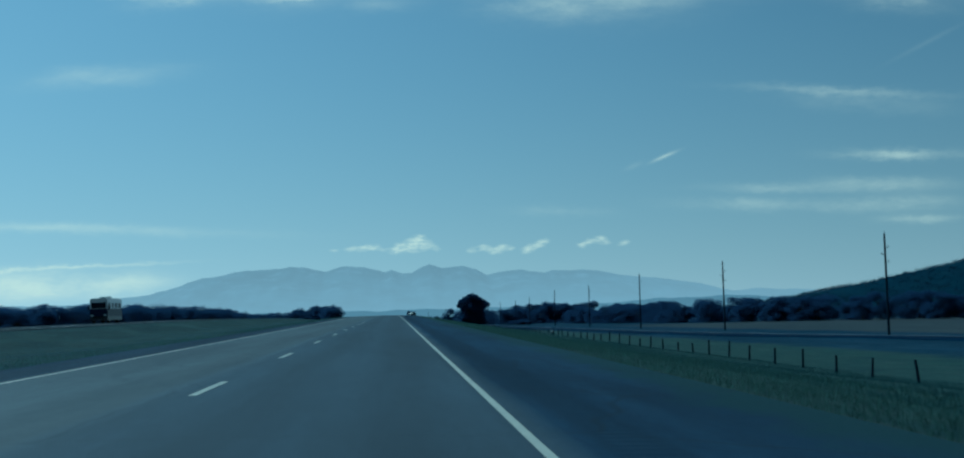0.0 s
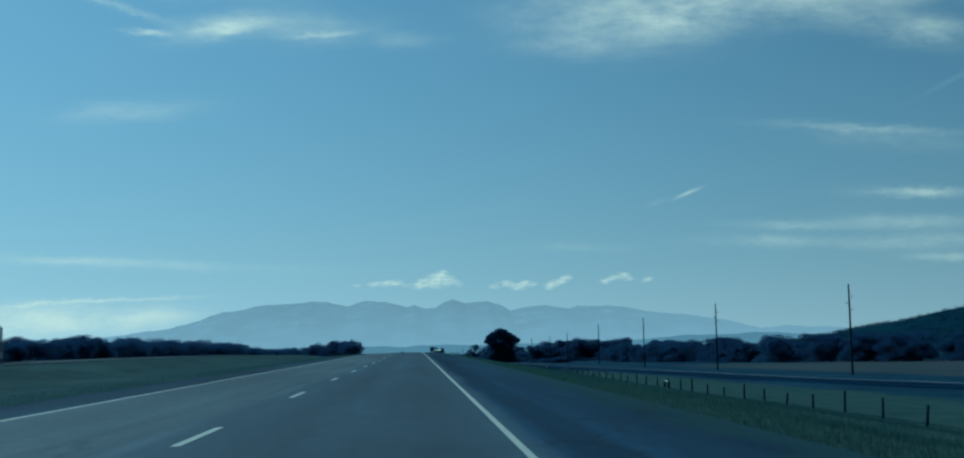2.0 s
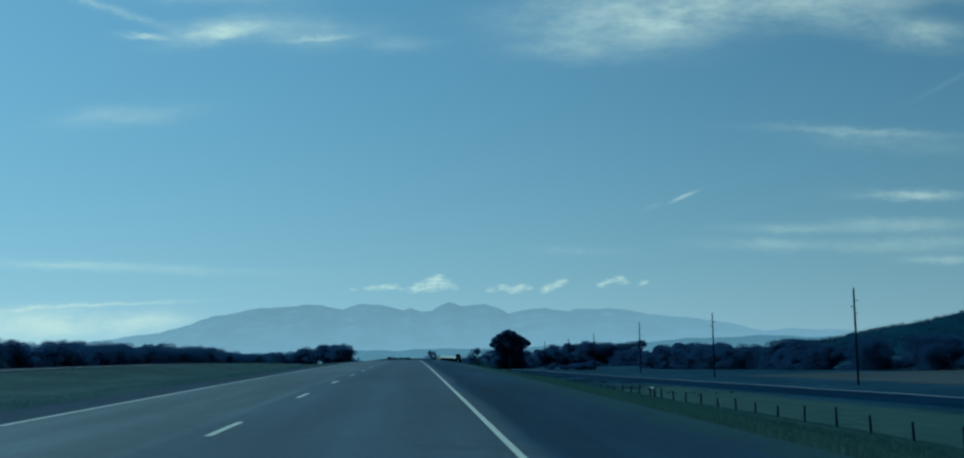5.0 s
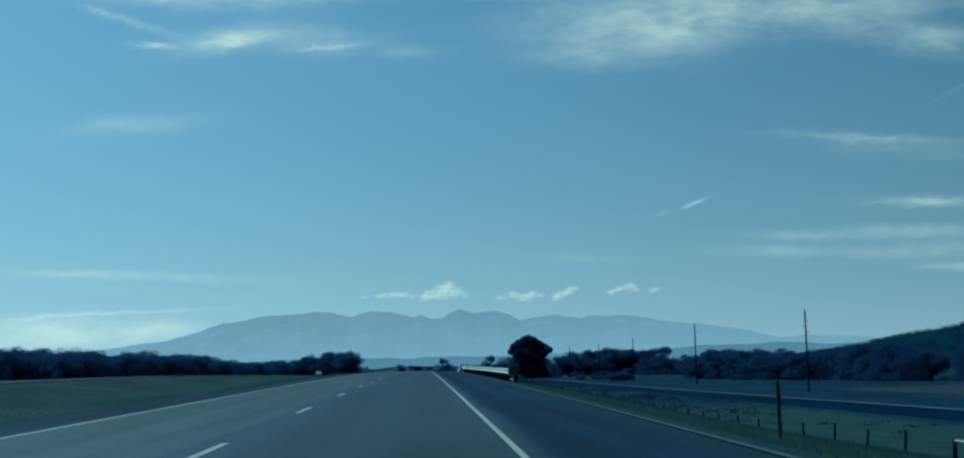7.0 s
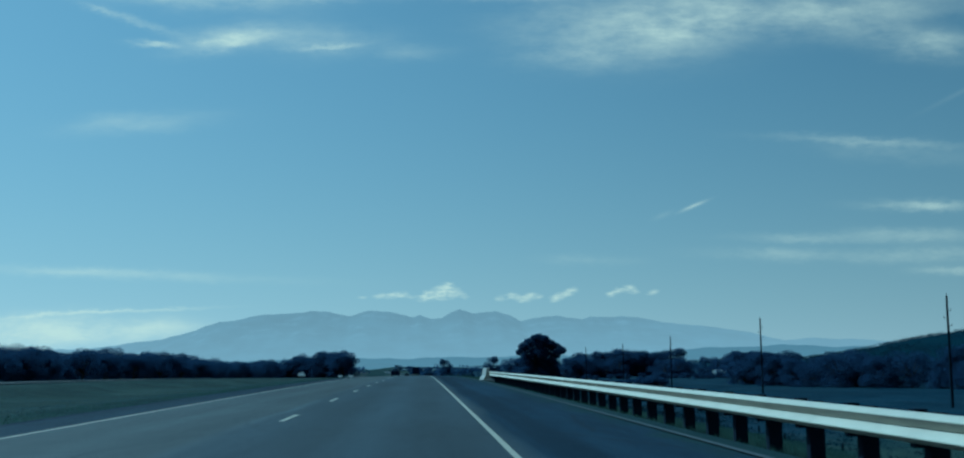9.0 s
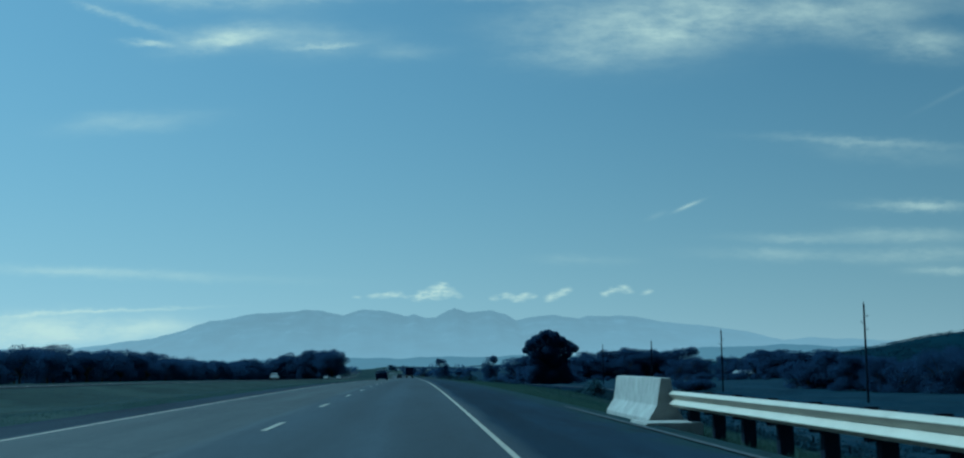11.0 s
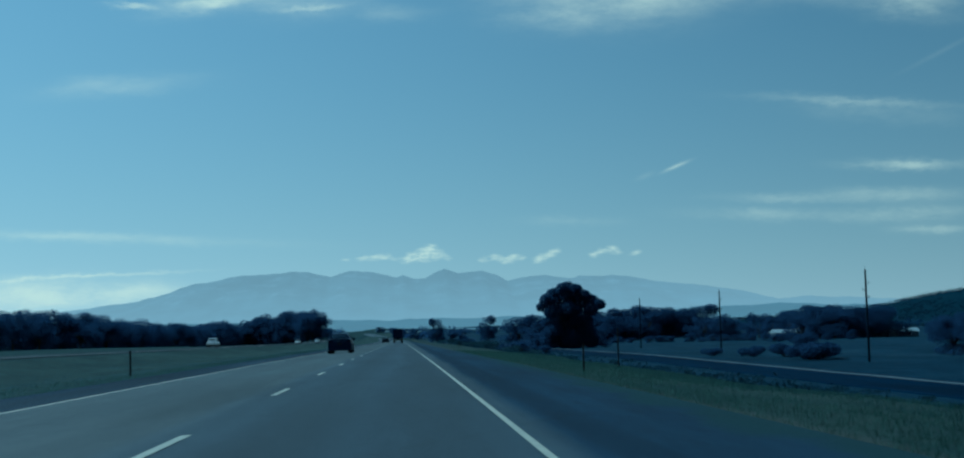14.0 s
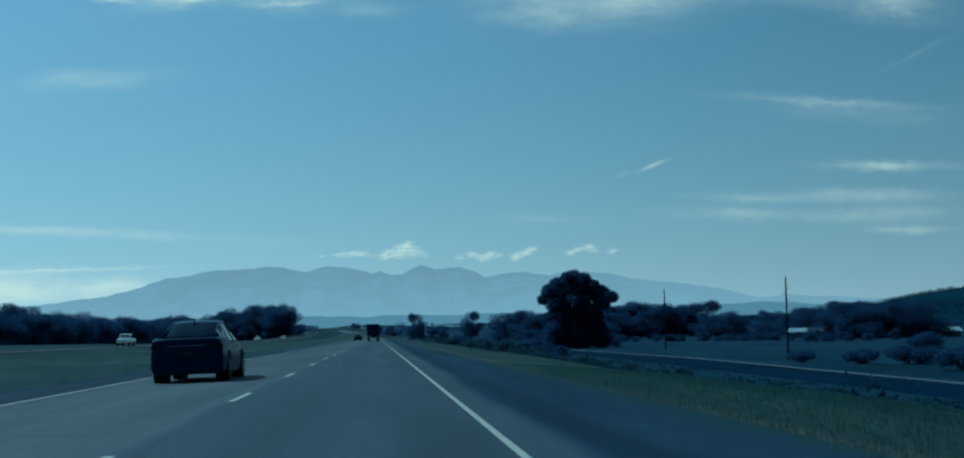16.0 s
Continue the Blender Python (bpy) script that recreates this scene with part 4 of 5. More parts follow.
# ---- guardrail ----
def guardrail():
    y0, y1, top = 289.05, 372.6, 0.615
    thing = empty("guardrail", pose(0, 0, 0), "galvanised steel guardrail with closely set posts on the shoulder", "guardrail")

    def lie(y):
        return 7.40

    def base(y):
        return float(road_z(y)) - 0.02 * lie(y)
    prof = [(0.0, 0.0), (-0.075, 0.048), (-0.083, 0.056), (-0.083, 0.066), (-0.076, 0.076), (-0.008, 0.148), (0.0, 0.156), (-0.010, 0.168), (-0.078, 0.238),
            (-0.083, 0.246), (-0.083, 0.256), (-0.074, 0.266), (-0.02, 0.306), (0.0, 0.312)]
    ys = np.append(np.arange(y0, y1, 3.81), y1)
    for i in range(len(ys) - 1):
        bm = bmesh.new()
        ring = []
        for y in (ys[i], ys[i + 1] + (0.25 if i < len(ys) - 2 else 0)):
            lap = 0.004 * (i % 2)
            for back in (0.0, 0.006):
                ring.append([bm.verts.new((float(road_x(y)) + lie(y) + px + back - lap, y, base(y) + top - 0.31 + pz)) for px, pz in prof])
        for k in range(len(prof) - 1):
            bm.faces.new((ring[0][k], ring[2][k], ring[2][k + 1], ring[0][k + 1]))
            bm.faces.new((ring[1][k], ring[1][k + 1], ring[3][k + 1], ring[3][k]))
        for k in (0, len(prof) - 1):
            bm.faces.new((ring[0][k], ring[1][k], ring[3][k], ring[2][k]))
        part("rail_panel", bm, M["steel"], thing)
    bm = boxed(-0.10, 0.10, -0.09, 0.09, -1.0, top - 0.02, bevel=0.008)
    me = bpy.data.meshes.new("post")
    bm.to_mesh(me)
    bm.free()
    me.materials.append(M["wood"])
    bm = boxed(-0.07, 0.07, -0.075, 0.075, top - 0.36, top + 0.02, bevel=0.006)
    mb = bpy.data.meshes.new("spacer_block")
    bm.to_mesh(mb)
    bm.free()
    mb.materials.append(M["wood"])
    for y in np.arange(y0 + 0.9, y1, 1.905):
        x = float(road_x(y)) + lie(y)
        p = child(new("post", me), thing)
        p.location = (x + 0.275, y, base(y))
        b = child(new("spacer_block", mb), thing)
        b.location = (x + 0.10, y, base(y))
    # energy-absorbing end with a striped marker board, foot strut and cable
    x, z = float(road_x(y0)) + lie(y0), base(y0)
    # tapered housing that widens towards the dark impact face
    bm = bmesh.new()
    loft(bm, [[(x - w, y0 - d, z + a), (x + 0.8 * w, y0 - d, z + a), (x + 0.8 * w, y0 - d, z + b), (x - w, y0 - d, z + b)] for d, w, a, b in
              ((0.0, 0.15, 0.33, 0.61), (0.25, 0.20, 0.32, 0.66), (0.55, 0.235, 0.27, 0.77), (0.70, 0.235, 0.26, 0.79))])
    part("end_head", bm, M["greysteel"], thing, "pale grey steel end terminal housing")
    part("face_plate", boxed(x - 0.24, x + 0.25, y0 - 0.74, y0 - 0.70, z + 0.27, z + 0.81, bevel=0.006), M["greysteel"], thing)
    bm = boxed(-0.235, 0.235, -0.010, 0.010, -0.255, 0.255, bevel=0.004)
    board = part("marker_board", bm, M["hazard"], thing, "dark striped hazard marker on the end plate")
    board.location = (x + 0.005, y0 - 0.752, z + 0.54)
    # guide cage behind the housing
    for side in (-0.13, 0.10):
        for zz in (0.32, 0.59):
            part("cage_bar", boxed(x + side - 0.014, x + side + 0.014, y0, y0 + 1.25, z + zz, z + zz + 0.035), M["greysteel"], thing)
        for yy in (0.55, 1.22):
            part("cage_bar", boxed(x + side - 0.013, x + side + 0.013, y0 + yy, y0 + yy + 0.035, z + 0.355, z + 0.59), M["greysteel"], thing)
    part("end_post", boxed(x + 0.05, x + 0.20, y0 - 0.62, y0 - 0.44, z - 0.9, z + 0.32, bevel=0.008), M["wood"], thing)
    part("post_sleeve", boxed(x - 0.04, x + 0.03, y0 - 0.62, y0 - 0.56, z - 0.5, z + 0.30), M["greysteel"], thing)
    part("end_post", boxed(x + 0.05, x + 0.20, y0 + 1.25, y0 + 1.42, z - 0.9, z + 0.4, bevel=0.008), M["wood"], thing)
    part("ground_strut", boxed(x - 0.03, x + 0.10, y0 - 0.45, y0 + 1.3, z + 0.03, z + 0.11, bevel=0.008), M["greysteel"], thing)
    part("anchor_cable", rod(bmesh.new(), (x + 0.02, y0 - 0.45, z + 0.12), (x + 0.02, y0 + 2.4, z + 0.5), 0.014, 0.014, 6), M["greysteel"], thing)


guardrail()


def barrier_end():
    y, s = 372.4, 7.22
    z = float(road_z(y)) - 0.02 * s
    thing = empty("concrete_barrier", pose(float(road_x(y)) + s, y, z), "pale concrete barrier end block with a flared base", "barrier")
    bm = bmesh.new()
    rings = []
    for yy, h in ((0, 0.86), (2.6, 0.86), (5.2, 0.86)):
        rings.append([bm.verts.new((px, yy, pz)) for px, pz in ((-0.30, -0.3), (-0.30, 0.08), (-0.12, 0.33), (-0.05, h), (0.15, h), (0.22, 0.33), (0.38, 0.08), (0.38, -0.3))])
    for a, b in zip(rings, rings[1:]):
        for k in range(7):
            bm.faces.new((a[k], a[k + 1], b[k + 1], b[k]))
    bm.faces.new(rings[0])
    bm.faces.new(rings[-1])
    bmesh.ops.bevel(bm, geom=[e for e in bm.edges], offset=0.015, segments=1, affect="EDGES")
    part("block", bm, M["concrete"], thing)
    part("footing", boxed(-0.55, 0.5, -1.1, 0.6, -0.25, 0.06, bevel=0.02), M["concrete"], thing)


barrier_end()


# ---- fence along the right of way ----
def fence():
    thing = empty("fence", pose(0, 0, 0), "weathered wooden post fence with thin wires in the grass", "fence")
    line = lambda y: float(np.interp(y, [90, 300, 456, 500], [25.0, 24.6, 23.2, 24.0]))
    bm = rod(bmesh.new(), (0, 0, -0.4), (0, 0, 1.05), 0.075, 0.06, 8)
    me = bpy.data.meshes.new("post")
    bm.to_mesh(me)
    bm.free()
    me.materials.append(M["wood"])
    ys = 46.8 + 5.03 * np.arange(96)
    r = random.Random(3)
    tops = []
    for i, y in enumerate(ys):
        x = line(y) + r.uniform(-0.1, 0.1)
        p = child(new("post", me), thing)
        z = float(ground_z(np.float64(x), np.float64(y)))
        p.matrix_basis = pose(x, y, z, r.uniform(-5, 5), r.uniform(-5, 5), 0) @ Matrix.Diagonal((1, 1, r.uniform(0.8, 1.08) * (0.6 if 300 < y < 440 else 1), 1))
        tops.append((x, y, z))
    for h in (0.3, 0.58, 0.85):
        bm = bmesh.new()
        for a, b in zip(tops, tops[1:]):
            rod(bm, (a[0], a[1], a[2] + h), (b[0], b[1], b[2] + h), 0.003, 0.003, 4)
        part("wire", bm, M["rust"], thing)
    for y, h in ((172.9, 0.75), (272.0, 0.9), (455.8, 1.35)):
        fx = line(y)
        z = float(ground_z(np.float64(fx), np.float64(y)))
        # pale material puts the rail's sunlit look into its colour
        part("brace", rod(bmesh.new(), (fx, y - 1.05, z + h), (fx, y + 1.05, z + h), 0.055, 0.055, 8), M["concrete"], thing, "brace rail coloured pale for its sunlit top")
        for d in (-1.0, 1.0):
            part("brace_post", rod(bmesh.new(), (fx, y + d, z - 0.4), (fx, y + d, z + h + 0.08), 0.09, 0.08, 8), M["wood"], thing)


fence()


def delineator(x, y, h=1.15):
    z = float(ground_z(np.float64(x), np.float64(y)))
    thing = empty("delineator_post", pose(x, y, z), "slim steel roadside marker post beside the shoulder", "marker post", "roadside marker posts")
    bm = bmesh.new()
    box(bm, -0.035, 0.035, -0.004, 0.004, -0.3, h)
    box(bm, -0.035, -0.028, -0.004, 0.03, -0.3, h)
    box(bm, 0.028, 0.035, -0.004, 0.03, -0.3, h)
    part("post", bm, M["rust"], thing)
    part("reflector", rod(bmesh.new(), (0, -0.012, h - 0.09), (0, -0.004, h - 0.09), 0.035, 0.035, 12), M["rust"], thing)


for x, y, h in ((9.5, 246, 1.15), (8.6, 487.6, 1.0), (12.6, 503.5, 1.9), (9.6, 611, 1.15), (-8.4, 493, 1.0), (-30.6, 282, 1.9)):
    delineator(x, y, h)


# ---- utility poles ----
def utility_pole(x, y, extra):
    z = float(ground_z(np.float64(x), np.float64(y)))
    thing = empty("utility_pole", pose(x, y, z - 0.3 + extra, 0, 0, random.Random(int(y)).uniform(-8, 8)), "tall dark wooden utility pole standing by the field", "utility pole", "utility poles")
    part("pole", rod(bmesh.new(), (0, 0, -2.0), (0, 0, 15.1), 0.21, 0.13, 10), M["pole"], thing)
    for h, sgn in ((14.9, 1), (13.2, 1), (12.2, -1), (11.1, 1)):
        bm = rod(bmesh.new(), (0, 0, h - 0.25), (sgn * 0.5, 0, h - 0.1), 0.045, 0.035, 6) if h < 14 else rod(bmesh.new(), (0, 0, h), (0, 0, h + 0.6), 0.05, 0.03, 6)
        part("bracket", bm, M["rust"], thing)
        if h < 14:
            part("insulator", rod(bmesh.new(), (sgn * 0.47, 0, h - 0.1), (sgn * 0.5, 0, h + 0.14), 0.06, 0.05, 8), M["rust"], thing)


for x, y, h in ((74.3, 86, 0), (74.3, 175, 0), (74.3, 264, 0), (74.0, 354, 0.8), (74.6, 451, 0.4), (73.6, 541, 0.8), (71.8, 626, -1.0), (74.4, 723, -1.0), (73.0, 812, 0), (72.0, 905, 0)):
    utility_pole(x, y, h)


# ---- houses among the trees ----
def house(x, y, turn, wide, deep, wall_h, label):
    z = float(ground_z(np.float64(x), np.float64(y)))
    thing = empty("house", pose(x, y, z, 0, 0, turn), label, "house", "houses beyond the frontage road")
    part("wall", boxed(-wide / 2, wide / 2, -deep / 2, deep / 2, -0.4, wall_h), M["siding"], thing)
    bm = bmesh.new()
    e, rz = 0.5, wall_h + deep * 0.2
    pts = [(-wide / 2 - e, -deep / 2 - e, wall_h - 0.1), (wide / 2 + e, -deep / 2 - e, wall_h - 0.1), (wide / 2 + e, 0, rz), (-wide / 2 - e, 0, rz),
           (-wide / 2 - e, deep / 2 + e, wall_h - 0.1), (wide / 2 + e, deep / 2 + e, wall_h - 0.1)]
    vs = [bm.verts.new(p) for p in pts]
    for q in ((0, 1, 2, 3), (3, 2, 5, 4), (0, 3, 4), (1, 5, 2), (0, 4, 5, 1)):
        bm.faces.new([vs[i] for i in q])
    part("roof", bm, M["roof"], thing)
    for k in (-0.3, 0.05, 0.32):
        w = part("window", boxed(k * wide - 0.65, k * wide + 0.65, -deep / 2 - 0.05, -deep / 2 + 0.05, 1.0, 2.1), M["glass"], thing)
        part("frame", boxed(k * wide - 0.75, k * wide + 0.75, -deep / 2 - 0.04, -deep / 2 + 0.02, 0.9, 2.2), M["whitepaint"], w)
    part("door", boxed(-0.13 * wide - 0.5, -0.13 * wide + 0.5, -deep / 2 - 0.05, -deep / 2 + 0.05, 0, 2.05), M["darkpaint"], thing)
    part("chimney", boxed(wide * 0.2, wide * 0.2 + 0.6, 0.3, 0.9, wall_h, rz + 0.7), M["concrete"], thing)


house(194, 1048, 8, 19, 8, 2.6, "low house with a pale roof among trees")
house(212, 966, -6, 21, 7, 2.4, "low farm building with a pale metal roof")


# ---- vehicles ----
def smooth_part(ob):
    ob.data.polygons.foreach_set("use_smooth", [True] * len(ob.data.polygons))
    mod = ob.modifiers.new("edge", "EDGE_SPLIT")
    mod.split_angle = radians(38)
    return ob


def wheel(thing, x, y, r, wide, side):
    w = part("wheel", rod(bmesh.new(), (x - 0.1, y, r), (x + 0.1, y, r), r * 0.3, r * 0.3, 14), M["black"], thing)
    bm = rod(bmesh.new(), (x - wide / 2, y, r), (x + wide / 2, y, r), r, r, 28)
    bmesh.ops.bevel(bm, geom=[e for e in bm.edges if abs(e.verts[0].co.x - e.verts[1].co.x) < 1e-4], offset=0.03, segments=2, affect="EDGES")
    smooth_part(part("tyre", bm, M["rubber"], w))
    bm = bmesh.new()
    xo = x + side * (wide / 2 + 0.005)
    rod(bm, (xo - side * 0.04, y, r), (xo, y, r), r * 0.66, r * 0.62, 20)
    for k in range(5):
        a = k * 2 * math.pi / 5
        rod(bm, (xo + side * 0.004, y, r), (xo + side * 0.004, y + math.cos(a) * r * 0.6, r + math.sin(a) * r * 0.6), 0.045, 0.03, 5)
    part("rim", bm, M["rim"], w)


def tube(pts, r):
    """A bar that runs from back to front through the points."""
    ring = [(math.cos(k * math.pi / 3) * r, math.sin(k * math.pi / 3) * r) for k in range(6)]
    return loft(bmesh.new(), [[(x + u, y, z + w) for u, w in ring] for x, y, z in pts])


def section(half, z0, z1, y, tuck=0.06, shoulder=0.65, inset=0.05):
    """One cross-section of a car body, bottom to waist, as a closed ring."""
    pts = [(half - tuck, z0), (half - 0.01, z0 + 0.12), (half, z0 + (z1 - z0) * shoulder * 0.8), (half - 0.015, z0 + (z1 - z0) * shoulder), (half - inset, z1 - 0.03), (half - inset - 0.08, z1)]
    return [(x, y, z) for x, z in pts] + [(-x, y, z) for x, z in reversed(pts)]


def sedan(m, paint, label, name="car", fast=True):
    """A four-door car; y is forward, the origin lies on the road under its rear bumper."""
    thing = empty(name, m, label, "car", "vehicles on the highway")
    st = [(0.0, 0.80, 0.30, 0.88), (0.06, 0.88, 0.22, 1.00), (0.35, 0.915, 0.18, 1.06), (0.75, 0.92, 0.20, 1.04), (1.2, 0.925, 0.19, 1.00), (2.4, 0.925, 0.18, 0.95),
          (3.3, 0.92, 0.18, 0.93), (3.7, 0.91, 0.19, 0.90), (4.3, 0.88, 0.22, 0.80), (4.65, 0.80, 0.27, 0.70), (4.78, 0.66, 0.34, 0.60)]
    bm = bmesh.new()
    loft(bm, [section(h, z0, z1, y) for y, h, z0, z1 in st])
    smooth_part(part("body", bm, paint, thing))
    # roof and pillars
    roof = [(0.62, 0.66, 1.03), (0.95, 0.64, 1.20), (1.45, 0.60, 1.38), (1.9, 0.585, 1.435), (2.5, 0.585, 1.43), (2.95, 0.60, 1.34), (3.35, 0.64, 1.16), (3.72, 0.70, 0.93)]
    bm = bmesh.new()
    rings = []
    for y, h, z in roof:
        rings.append([(h, y, z), (h * 0.93, y, z + 0.025), (h * 0.5, y, z + 0.045), (-h * 0.5, y, z + 0.045), (-h * 0.93, y, z + 0.025), (-h, y, z),
                      (-h * 0.93, y, z - 0.03), (h * 0.93, y, z - 0.03)])
    loft(bm, rings[2:6])
    smooth_part(part("roof", bm, paint, thing))
    bm = bmesh.new()
    loft(bm, [[(x * 0.955, y, z + 0.002) for x, y, z in r] for r in rings[:3]])
    smooth_part(part("rear_window", bm, M["glass"], thing, "dark sloping rear window"))
    bm = bmesh.new()
    loft(bm, [[(x * 0.955, y, z + 0.002) for x, y, z in r] for r in rings[5:]])
    smooth_part(part("windscreen", bm, M["glass"], thing))
    for sd in (-1, 1):
        lo = [(0.55, 0.845, 0.985), (1.3, 0.86, 0.965), (2.4, 0.86, 0.945), (3.55, 0.85, 0.925)]
        hi = [(0.95, 0.63, 1.21), (1.5, 0.60, 1.375), (2.4, 0.59, 1.41), (3.0, 0.61, 1.32)]
        for a, b, nm in ((0, 1, "quarter_window"), (1, 2, "side_window"), (2, 3, "side_window")):
            bm = bmesh.new()
            gap = 0.035
            q = []
            for (y, x, z), dy in ((lo[a], gap), (lo[b], -gap), (hi[b], -gap), (hi[a], gap)):
                q.append((sd * x, y + dy, z))
            outer = [bm.verts.new(p) for p in q]
            inner = [bm.verts.new((p[0] - sd * 0.03, p[1], p[2])) for p in q]
            bm.faces.new(outer)
            bm.faces.new(list(reversed(inner)))
            for k in range(4):
                bm.faces.new((outer[k], outer[(k + 1) % 4], inner[(k + 1) % 4], inner[k]))
            part(nm, bm, M["glass"], thing)
        # pillars and window surround
        for (ya, xa, za), (yb, xb, zb), r in ((lo[0], hi[0], 0.05), (lo[1], hi[1], 0.035), (lo[2], hi[2], 0.035), (lo[3], hi[3], 0.04)):
            part("pillar", rod(bmesh.new(), (sd * (xa - 0.02), ya, za), (sd * (xb - 0.015), yb, zb), r, r * 0.8, 6), paint, thing)
        part("roof_rail", tube([(sd * (p[1] - 0.01), p[0], p[2] + 0.01) for p in hi], 0.035), paint, thing)
        part("window_trim", tube([(sd * p[1] * 1.005, p[0], p[2] - 0.01) for p in lo], 0.012), M["chrome"], thing)
        mirror = part("mirror", boxed(sd * 0.98 - 0.11, sd * 0.98 + 0.11, 3.02, 3.18, 0.93, 1.08, bevel=0.03), paint, thing)
        part("mirror_arm", boxed(sd * 0.88 - 0.05, sd * 0.88 + 0.05, 3.06, 3.14, 0.92, 0.96), M["black"], mirror)
        bm = boxed(sd * 0.70 - 0.17, sd * 0.70 + 0.17, -0.015, 0.30, 0.78, 0.91, bevel=0.03)
        part("tail_lamp", bm, M["red"], thing, "dark red tail lamp")
        for hy in (1.55, 2.55):
            part("door_handle", boxed(sd * 0.925 - 0.015, sd * 0.925 + 0.02, hy, hy + 0.2, 0.80, 0.83, bevel=0.008), M["chrome"], thing)
        part("headlight", boxed(sd * 0.62 - 0.16, sd * 0.62 + 0.16, 4.45, 4.72, 0.60, 0.69, bevel=0.03), M["pale"], thing)
        part("exhaust_tip", rod(bmesh.new(), (sd * 0.55, -0.02, 0.33), (sd * 0.55, 0.2, 0.33), 0.05, 0.05, 10), M["chrome"], thing)
        for wy in (0.98, 3.85):
            wheel(thing, sd * 0.79, wy, 0.335, 0.23, sd)
            bm = rod(bmesh.new(), (sd * 0.60, wy, 0.335), (sd * 0.931, wy, 0.335), 0.385, 0.385, 28)
            part("wheel_arch", bm, M["black"], thing)
    part("bumper", boxed(-0.80, 0.80, -0.03, 0.30, 0.20, 0.46, bevel=0.04), paint, thing)
    part("boot_trim", boxed(-0.50, 0.50, -0.022, 0.05, 0.852, 0.866, bevel=0.006), M["greysteel"], thing, "thin dull metal strip across the boot lid")
    plate = part("number_plate", boxed(-0.16, 0.16, -0.03, 0.02, 0.60, 0.75, bevel=0.004), M["black"], thing)
    part("plate_bar", boxed(-0.12, 0.12, -0.035, -0.028, 0.65, 0.70), M["darkpaint"], plate)
    part("spoiler_lip", boxed(-0.72, 0.72, 0.10, 0.24, 1.045, 1.08, bevel=0.012), paint, thing)
    bm = bmesh.new()
    box(bm, -0.02, 0.02, 1.35, 1.52, 1.40, 1.44)
    box(bm, -0.012, 0.012, 1.35, 1.42, 1.44, 1.50)
    part("antenna", bm, M["black"], thing)
    part("brake_lamp", boxed(-0.18, 0.18, 1.17, 1.20, 1.29, 1.32), M["red"], thing)
    return thing


def on_road(s, y, turn=0.0, crown=0.0, lift=0.0):
    tilt = math.degrees(math.atan(0.02)) * (1 if s > crown else -1)
    dz = float(road_z(y + 2) - road_z(y - 2)) / 4
    return pose(float(road_x(y)) + s, y, float(road_z(y)) + lift - 0.02 * abs(s - crown) + 0.004, 0, 0, turn) @ pose(0, 0, 0, math.degrees(math.atan(dz)) * (1 if turn == 0 else -1), tilt * (1 if turn == 0 else -1), 0)


sedan(on_road(-2.27, 538.3) @ Matrix.Diagonal((1, 1, 1.05, 1)), M["navy"], "dark blue-grey four-door sedan driving in the passing lane")
ahead = sedan(on_road(-1.6, 790.0), M["darkpaint"], "dark sedan far ahead on the highway")
oncoming = sedan(on_road(-36.3, 924.0, 180, -38.0, 0.16), M["whitepaint"], "white car on the oncoming carriageway")
for y, s in ((1050.0, -36.3), (1110.0, -39.8)):
    copy_thing(oncoming, on_road(s, y, 180, -38.0, 0.16))


def pickup(m):
    thing = empty("pickup_truck", m, "white pickup truck on the oncoming carriageway", "pickup truck", "vehicles on the highway")
    bm = bmesh.new()
    st = [(0.0, 0.94, 0.5, 1.12), (0.1, 0.98, 0.46, 1.16), (2.0, 1.0, 0.44, 1.16), (4.2, 1.0, 0.44, 1.14), (5.3, 0.98, 0.46, 1.10), (5.75, 0.9, 0.5, 1.0)]
    loft(bm, [section(h, z0, z1, y) for y, h, z0, z1 in st])
    smooth_part(part("body", bm, M["whitepaint"], thing))
    bm = bmesh.new()
    loft(bm, [[(h, y, 1.12), (h * 0.86, y + k, z), (-h * 0.86, y + k, z), (-h, y, 1.12)] for y, k, h, z in ((1.95, 0.12, 0.9, 1.86), (2.4, 0.0, 0.92, 1.9), (3.4, 0.0, 0.92, 1.9), (4.3, -0.55, 0.88, 1.84))])
    smooth_part(part("cab", bm, M["whitepaint"], thing))
    for sd in (-1, 1):
        part("side_window", boxed(sd * 0.875 - 0.02, sd * 0.875 + 0.02, 2.3, 3.5, 1.3, 1.75, bevel=0.01), M["glass"], thing)
        for wy in (1.15, 4.75):
            wheel(thing, sd * 0.84, wy, 0.4, 0.27, sd)
        part("headlight", boxed(sd * 0.7 - 0.15, sd * 0.7 + 0.15, 5.6, 5.78, 0.85, 1.0, bevel=0.02), M["pale"], thing)
        part("mirror", boxed(sd * 1.08 - 0.1, sd * 1.08 + 0.1, 3.75, 3.9, 1.2, 1.45, bevel=0.02), M["black"], thing)
    part("windscreen", boxed(-0.72, 0.72, 3.98, 4.02, 1.25, 1.72, bevel=0.01), M["glass"], thing)
    part("bumper", boxed(-0.95, 0.95, 5.7, 5.9, 0.5, 0.7, bevel=0.03), M["chrome"], thing)


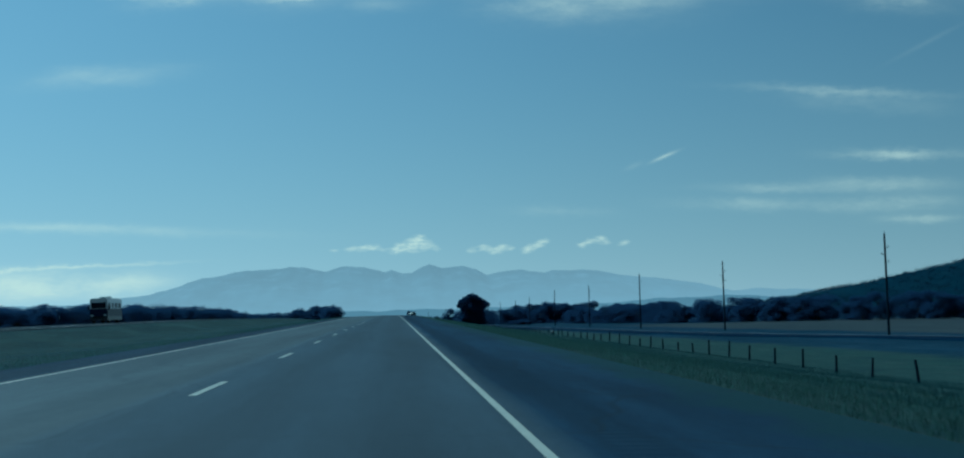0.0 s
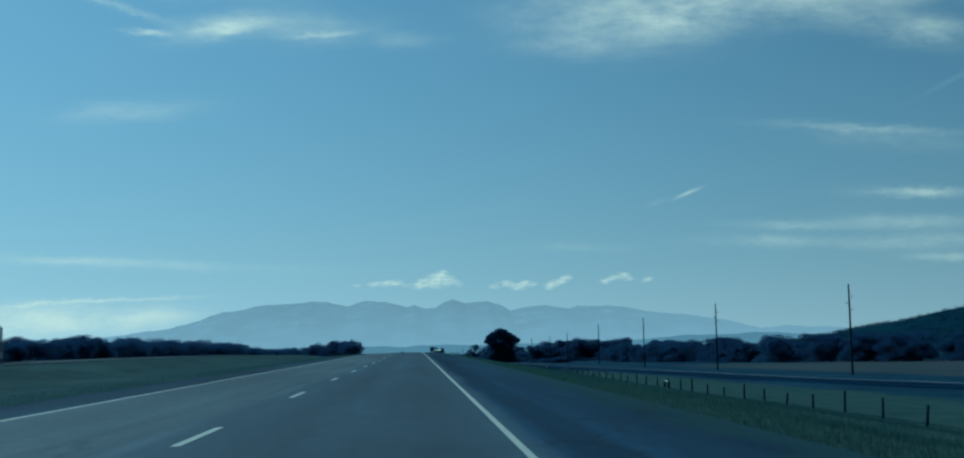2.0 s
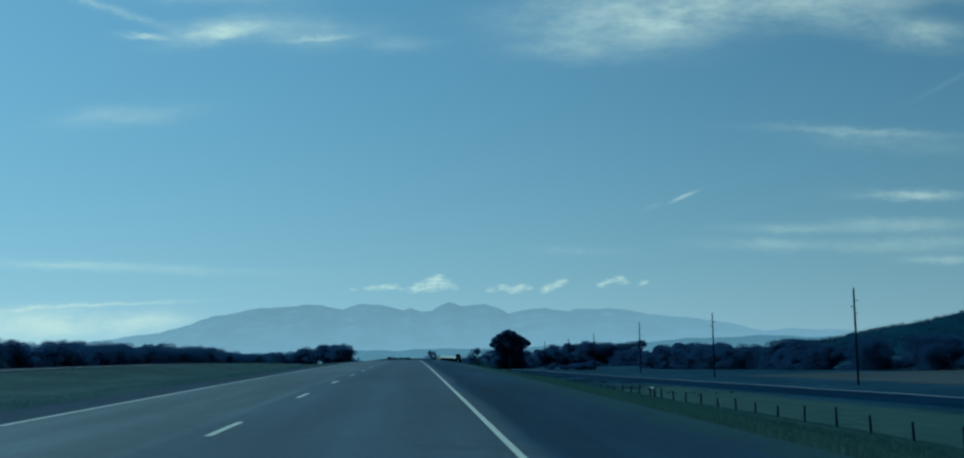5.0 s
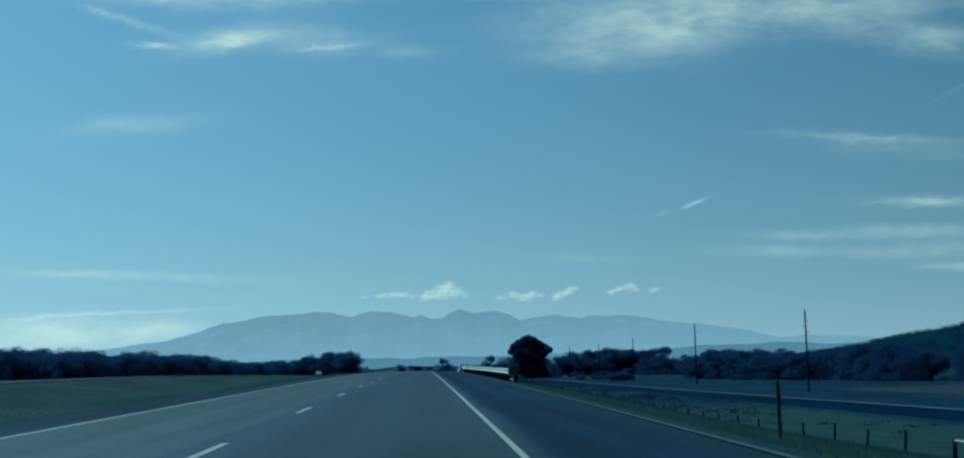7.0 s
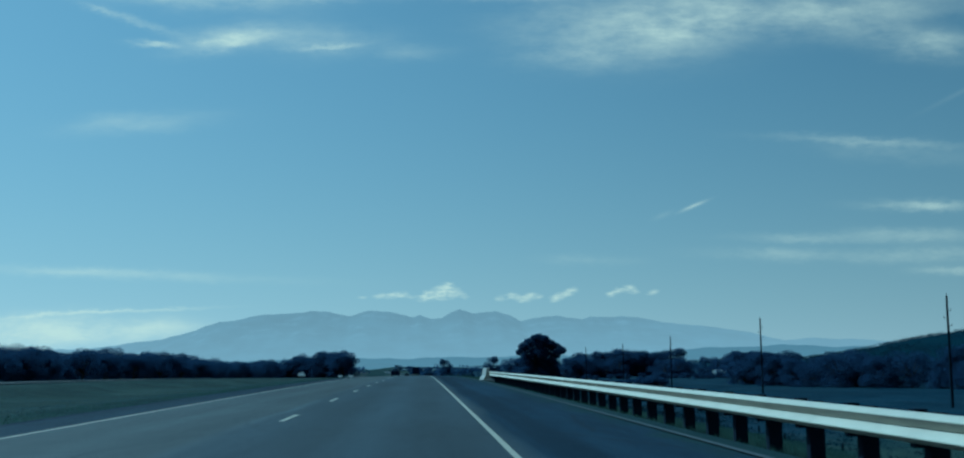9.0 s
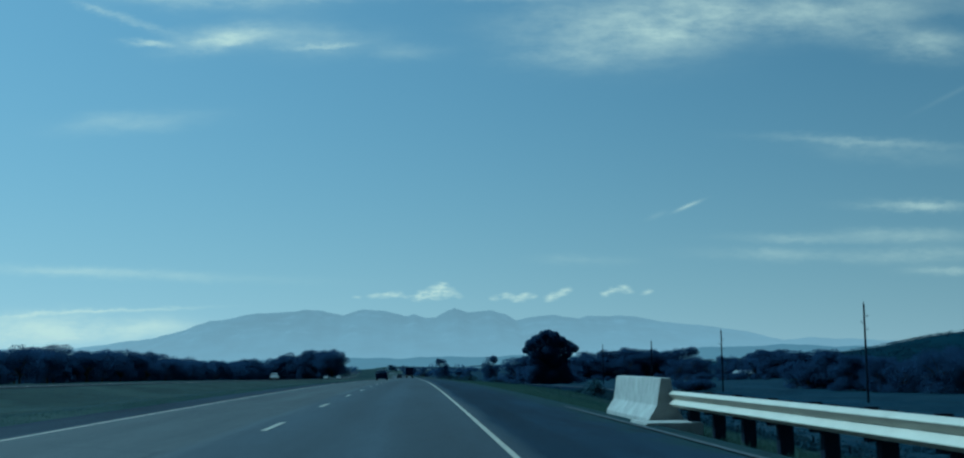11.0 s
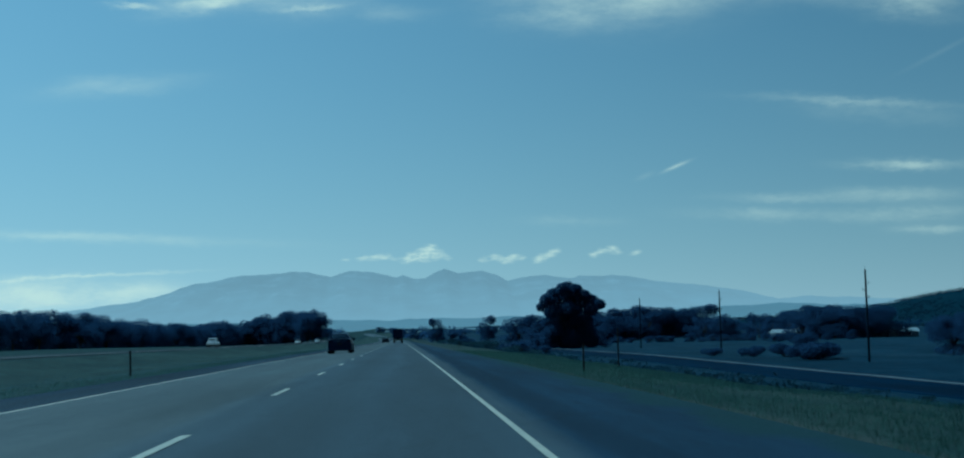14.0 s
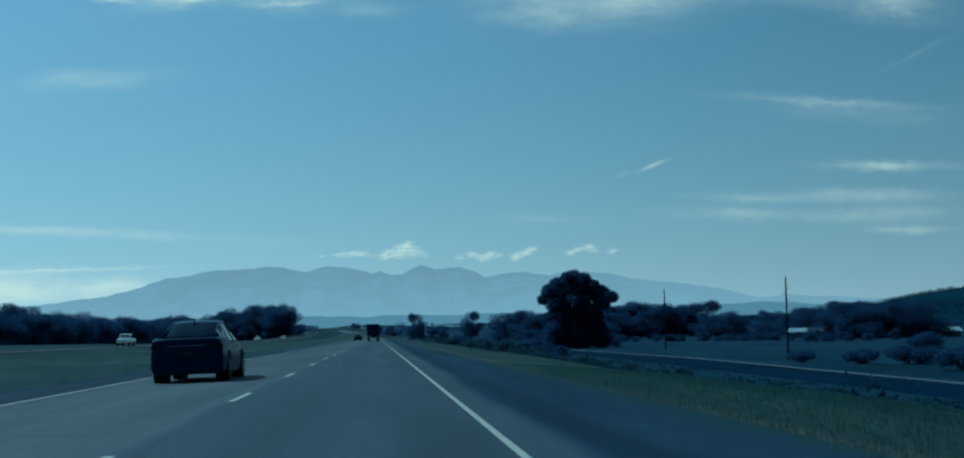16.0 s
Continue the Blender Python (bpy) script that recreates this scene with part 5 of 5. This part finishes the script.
pickup(on_road(-36.4, 707.0, 180, -38.0, 0.16))


def box_truck(m):
    thing = empty("truck", m, "dark box truck seen from behind on the highway", "truck", "vehicles on the highway")
    part("cargo_box", boxed(-1.25, 1.25, 0.0, 9.0, 1.1, 3.45, bevel=0.05), M["navy"], thing)
    for sd in (-1, 1):
        d = part("rear_door", boxed(sd * 0.6 - 0.57, sd * 0.6 + 0.57, -0.05, 0.02, 1.2, 3.3, bevel=0.01), M["navy"], thing)
        part("latch_bar", rod(bmesh.new(), (sd * 0.2, -0.07, 1.25), (sd * 0.2, -0.07, 3.25), 0.025, 0.025, 6), M["rust"], d)
        part("tail_lamp", boxed(sd * 1.05 - 0.12, sd * 1.05 + 0.12, -0.04, 0.05, 0.85, 1.0), M["red"], thing)
        part("mud_flap", boxed(sd * 0.95 - 0.3, sd * 0.95 + 0.3, 1.0, 1.02, 0.25, 0.9), M["black"], thing)
        for wy in (1.8, 3.0, 9.9):
            wheel(thing, sd * 0.98, wy, 0.5, 0.5, sd)
    part("chassis", boxed(-0.45, 0.45, 0.2, 9.6, 0.75, 1.1), M["black"], thing)
    part("cab", boxed(-1.2, 1.2, 9.2, 11.2, 0.7, 2.9, bevel=0.12), M["whitepaint"], thing)
    part("windscreen", boxed(-1.05, 1.05, 11.15, 11.22, 1.7, 2.6, bevel=0.01), M["glass"], thing)
    part("bumper", boxed(-1.2, 1.2, -0.05, 0.1, 0.55, 0.72), M["steel"], thing)


box_truck(on_road(1.9, 760.0))


def motorhome(m):
    thing = empty("motorhome", m, "pale motorhome with a dark lower body on the oncoming carriageway", "motorhome", "vehicles on the highway")
    part("body", boxed(-1.22, 1.22, 0, 9.5, 0.9, 2.0, bevel=0.08), M["navy"], thing, "lower body in a dark colour")
    part("upper_body", boxed(-1.21, 1.21, 0.02, 9.48, 1.94, 3.5, bevel=0.14), M["whitepaint"], thing, "pale upper body")
    part("skirt", boxed(-1.2, 1.2, 0.1, 9.4, 0.4, 0.95, bevel=0.03), M["darkpaint"], thing)
    part("windscreen", boxed(-1.0, 1.0, 9.44, 9.53, 2.1, 2.9, bevel=0.02), M["glass"], thing)
    for sd in (-1, 1):
        for a, b in ((1.0, 2.3), (3.2, 4.8), (5.6, 6.6), (7.6, 9.0)):
            part("side_window", boxed(sd * 1.22 - 0.02, sd * 1.22 + 0.02, a, b, 2.1, 2.85, bevel=0.01), M["glass"], thing)
        part("headlight", boxed(sd * 0.9 - 0.18, sd * 0.9 + 0.18, 9.42, 9.55, 1.0, 1.2, bevel=0.02), M["pale"], thing)
        part("mirror", boxed(sd * 1.42 - 0.1, sd * 1.42 + 0.1, 9.3, 9.45, 1.9, 2.4, bevel=0.02), M["black"], thing)
        for wy in (2.4, 7.9):
            wheel(thing, sd * 1.0, wy, 0.44, 0.3, sd)
    part("roof_unit", boxed(-0.4, 0.4, 3.0, 4.2, 3.48, 3.80, bevel=0.06), M["pale"], thing)
    part("roof_unit", boxed(-0.35, 0.35, 6.6, 7.4, 3.48, 3.74, bevel=0.06), M["pale"], thing)
    part("front_grille", boxed(-0.8, 0.8, 9.45, 9.54, 0.7, 1.0, bevel=0.02), M["black"], thing)


motorhome(on_road(-38.6, 186.0, 180, -38.0, 0.16))
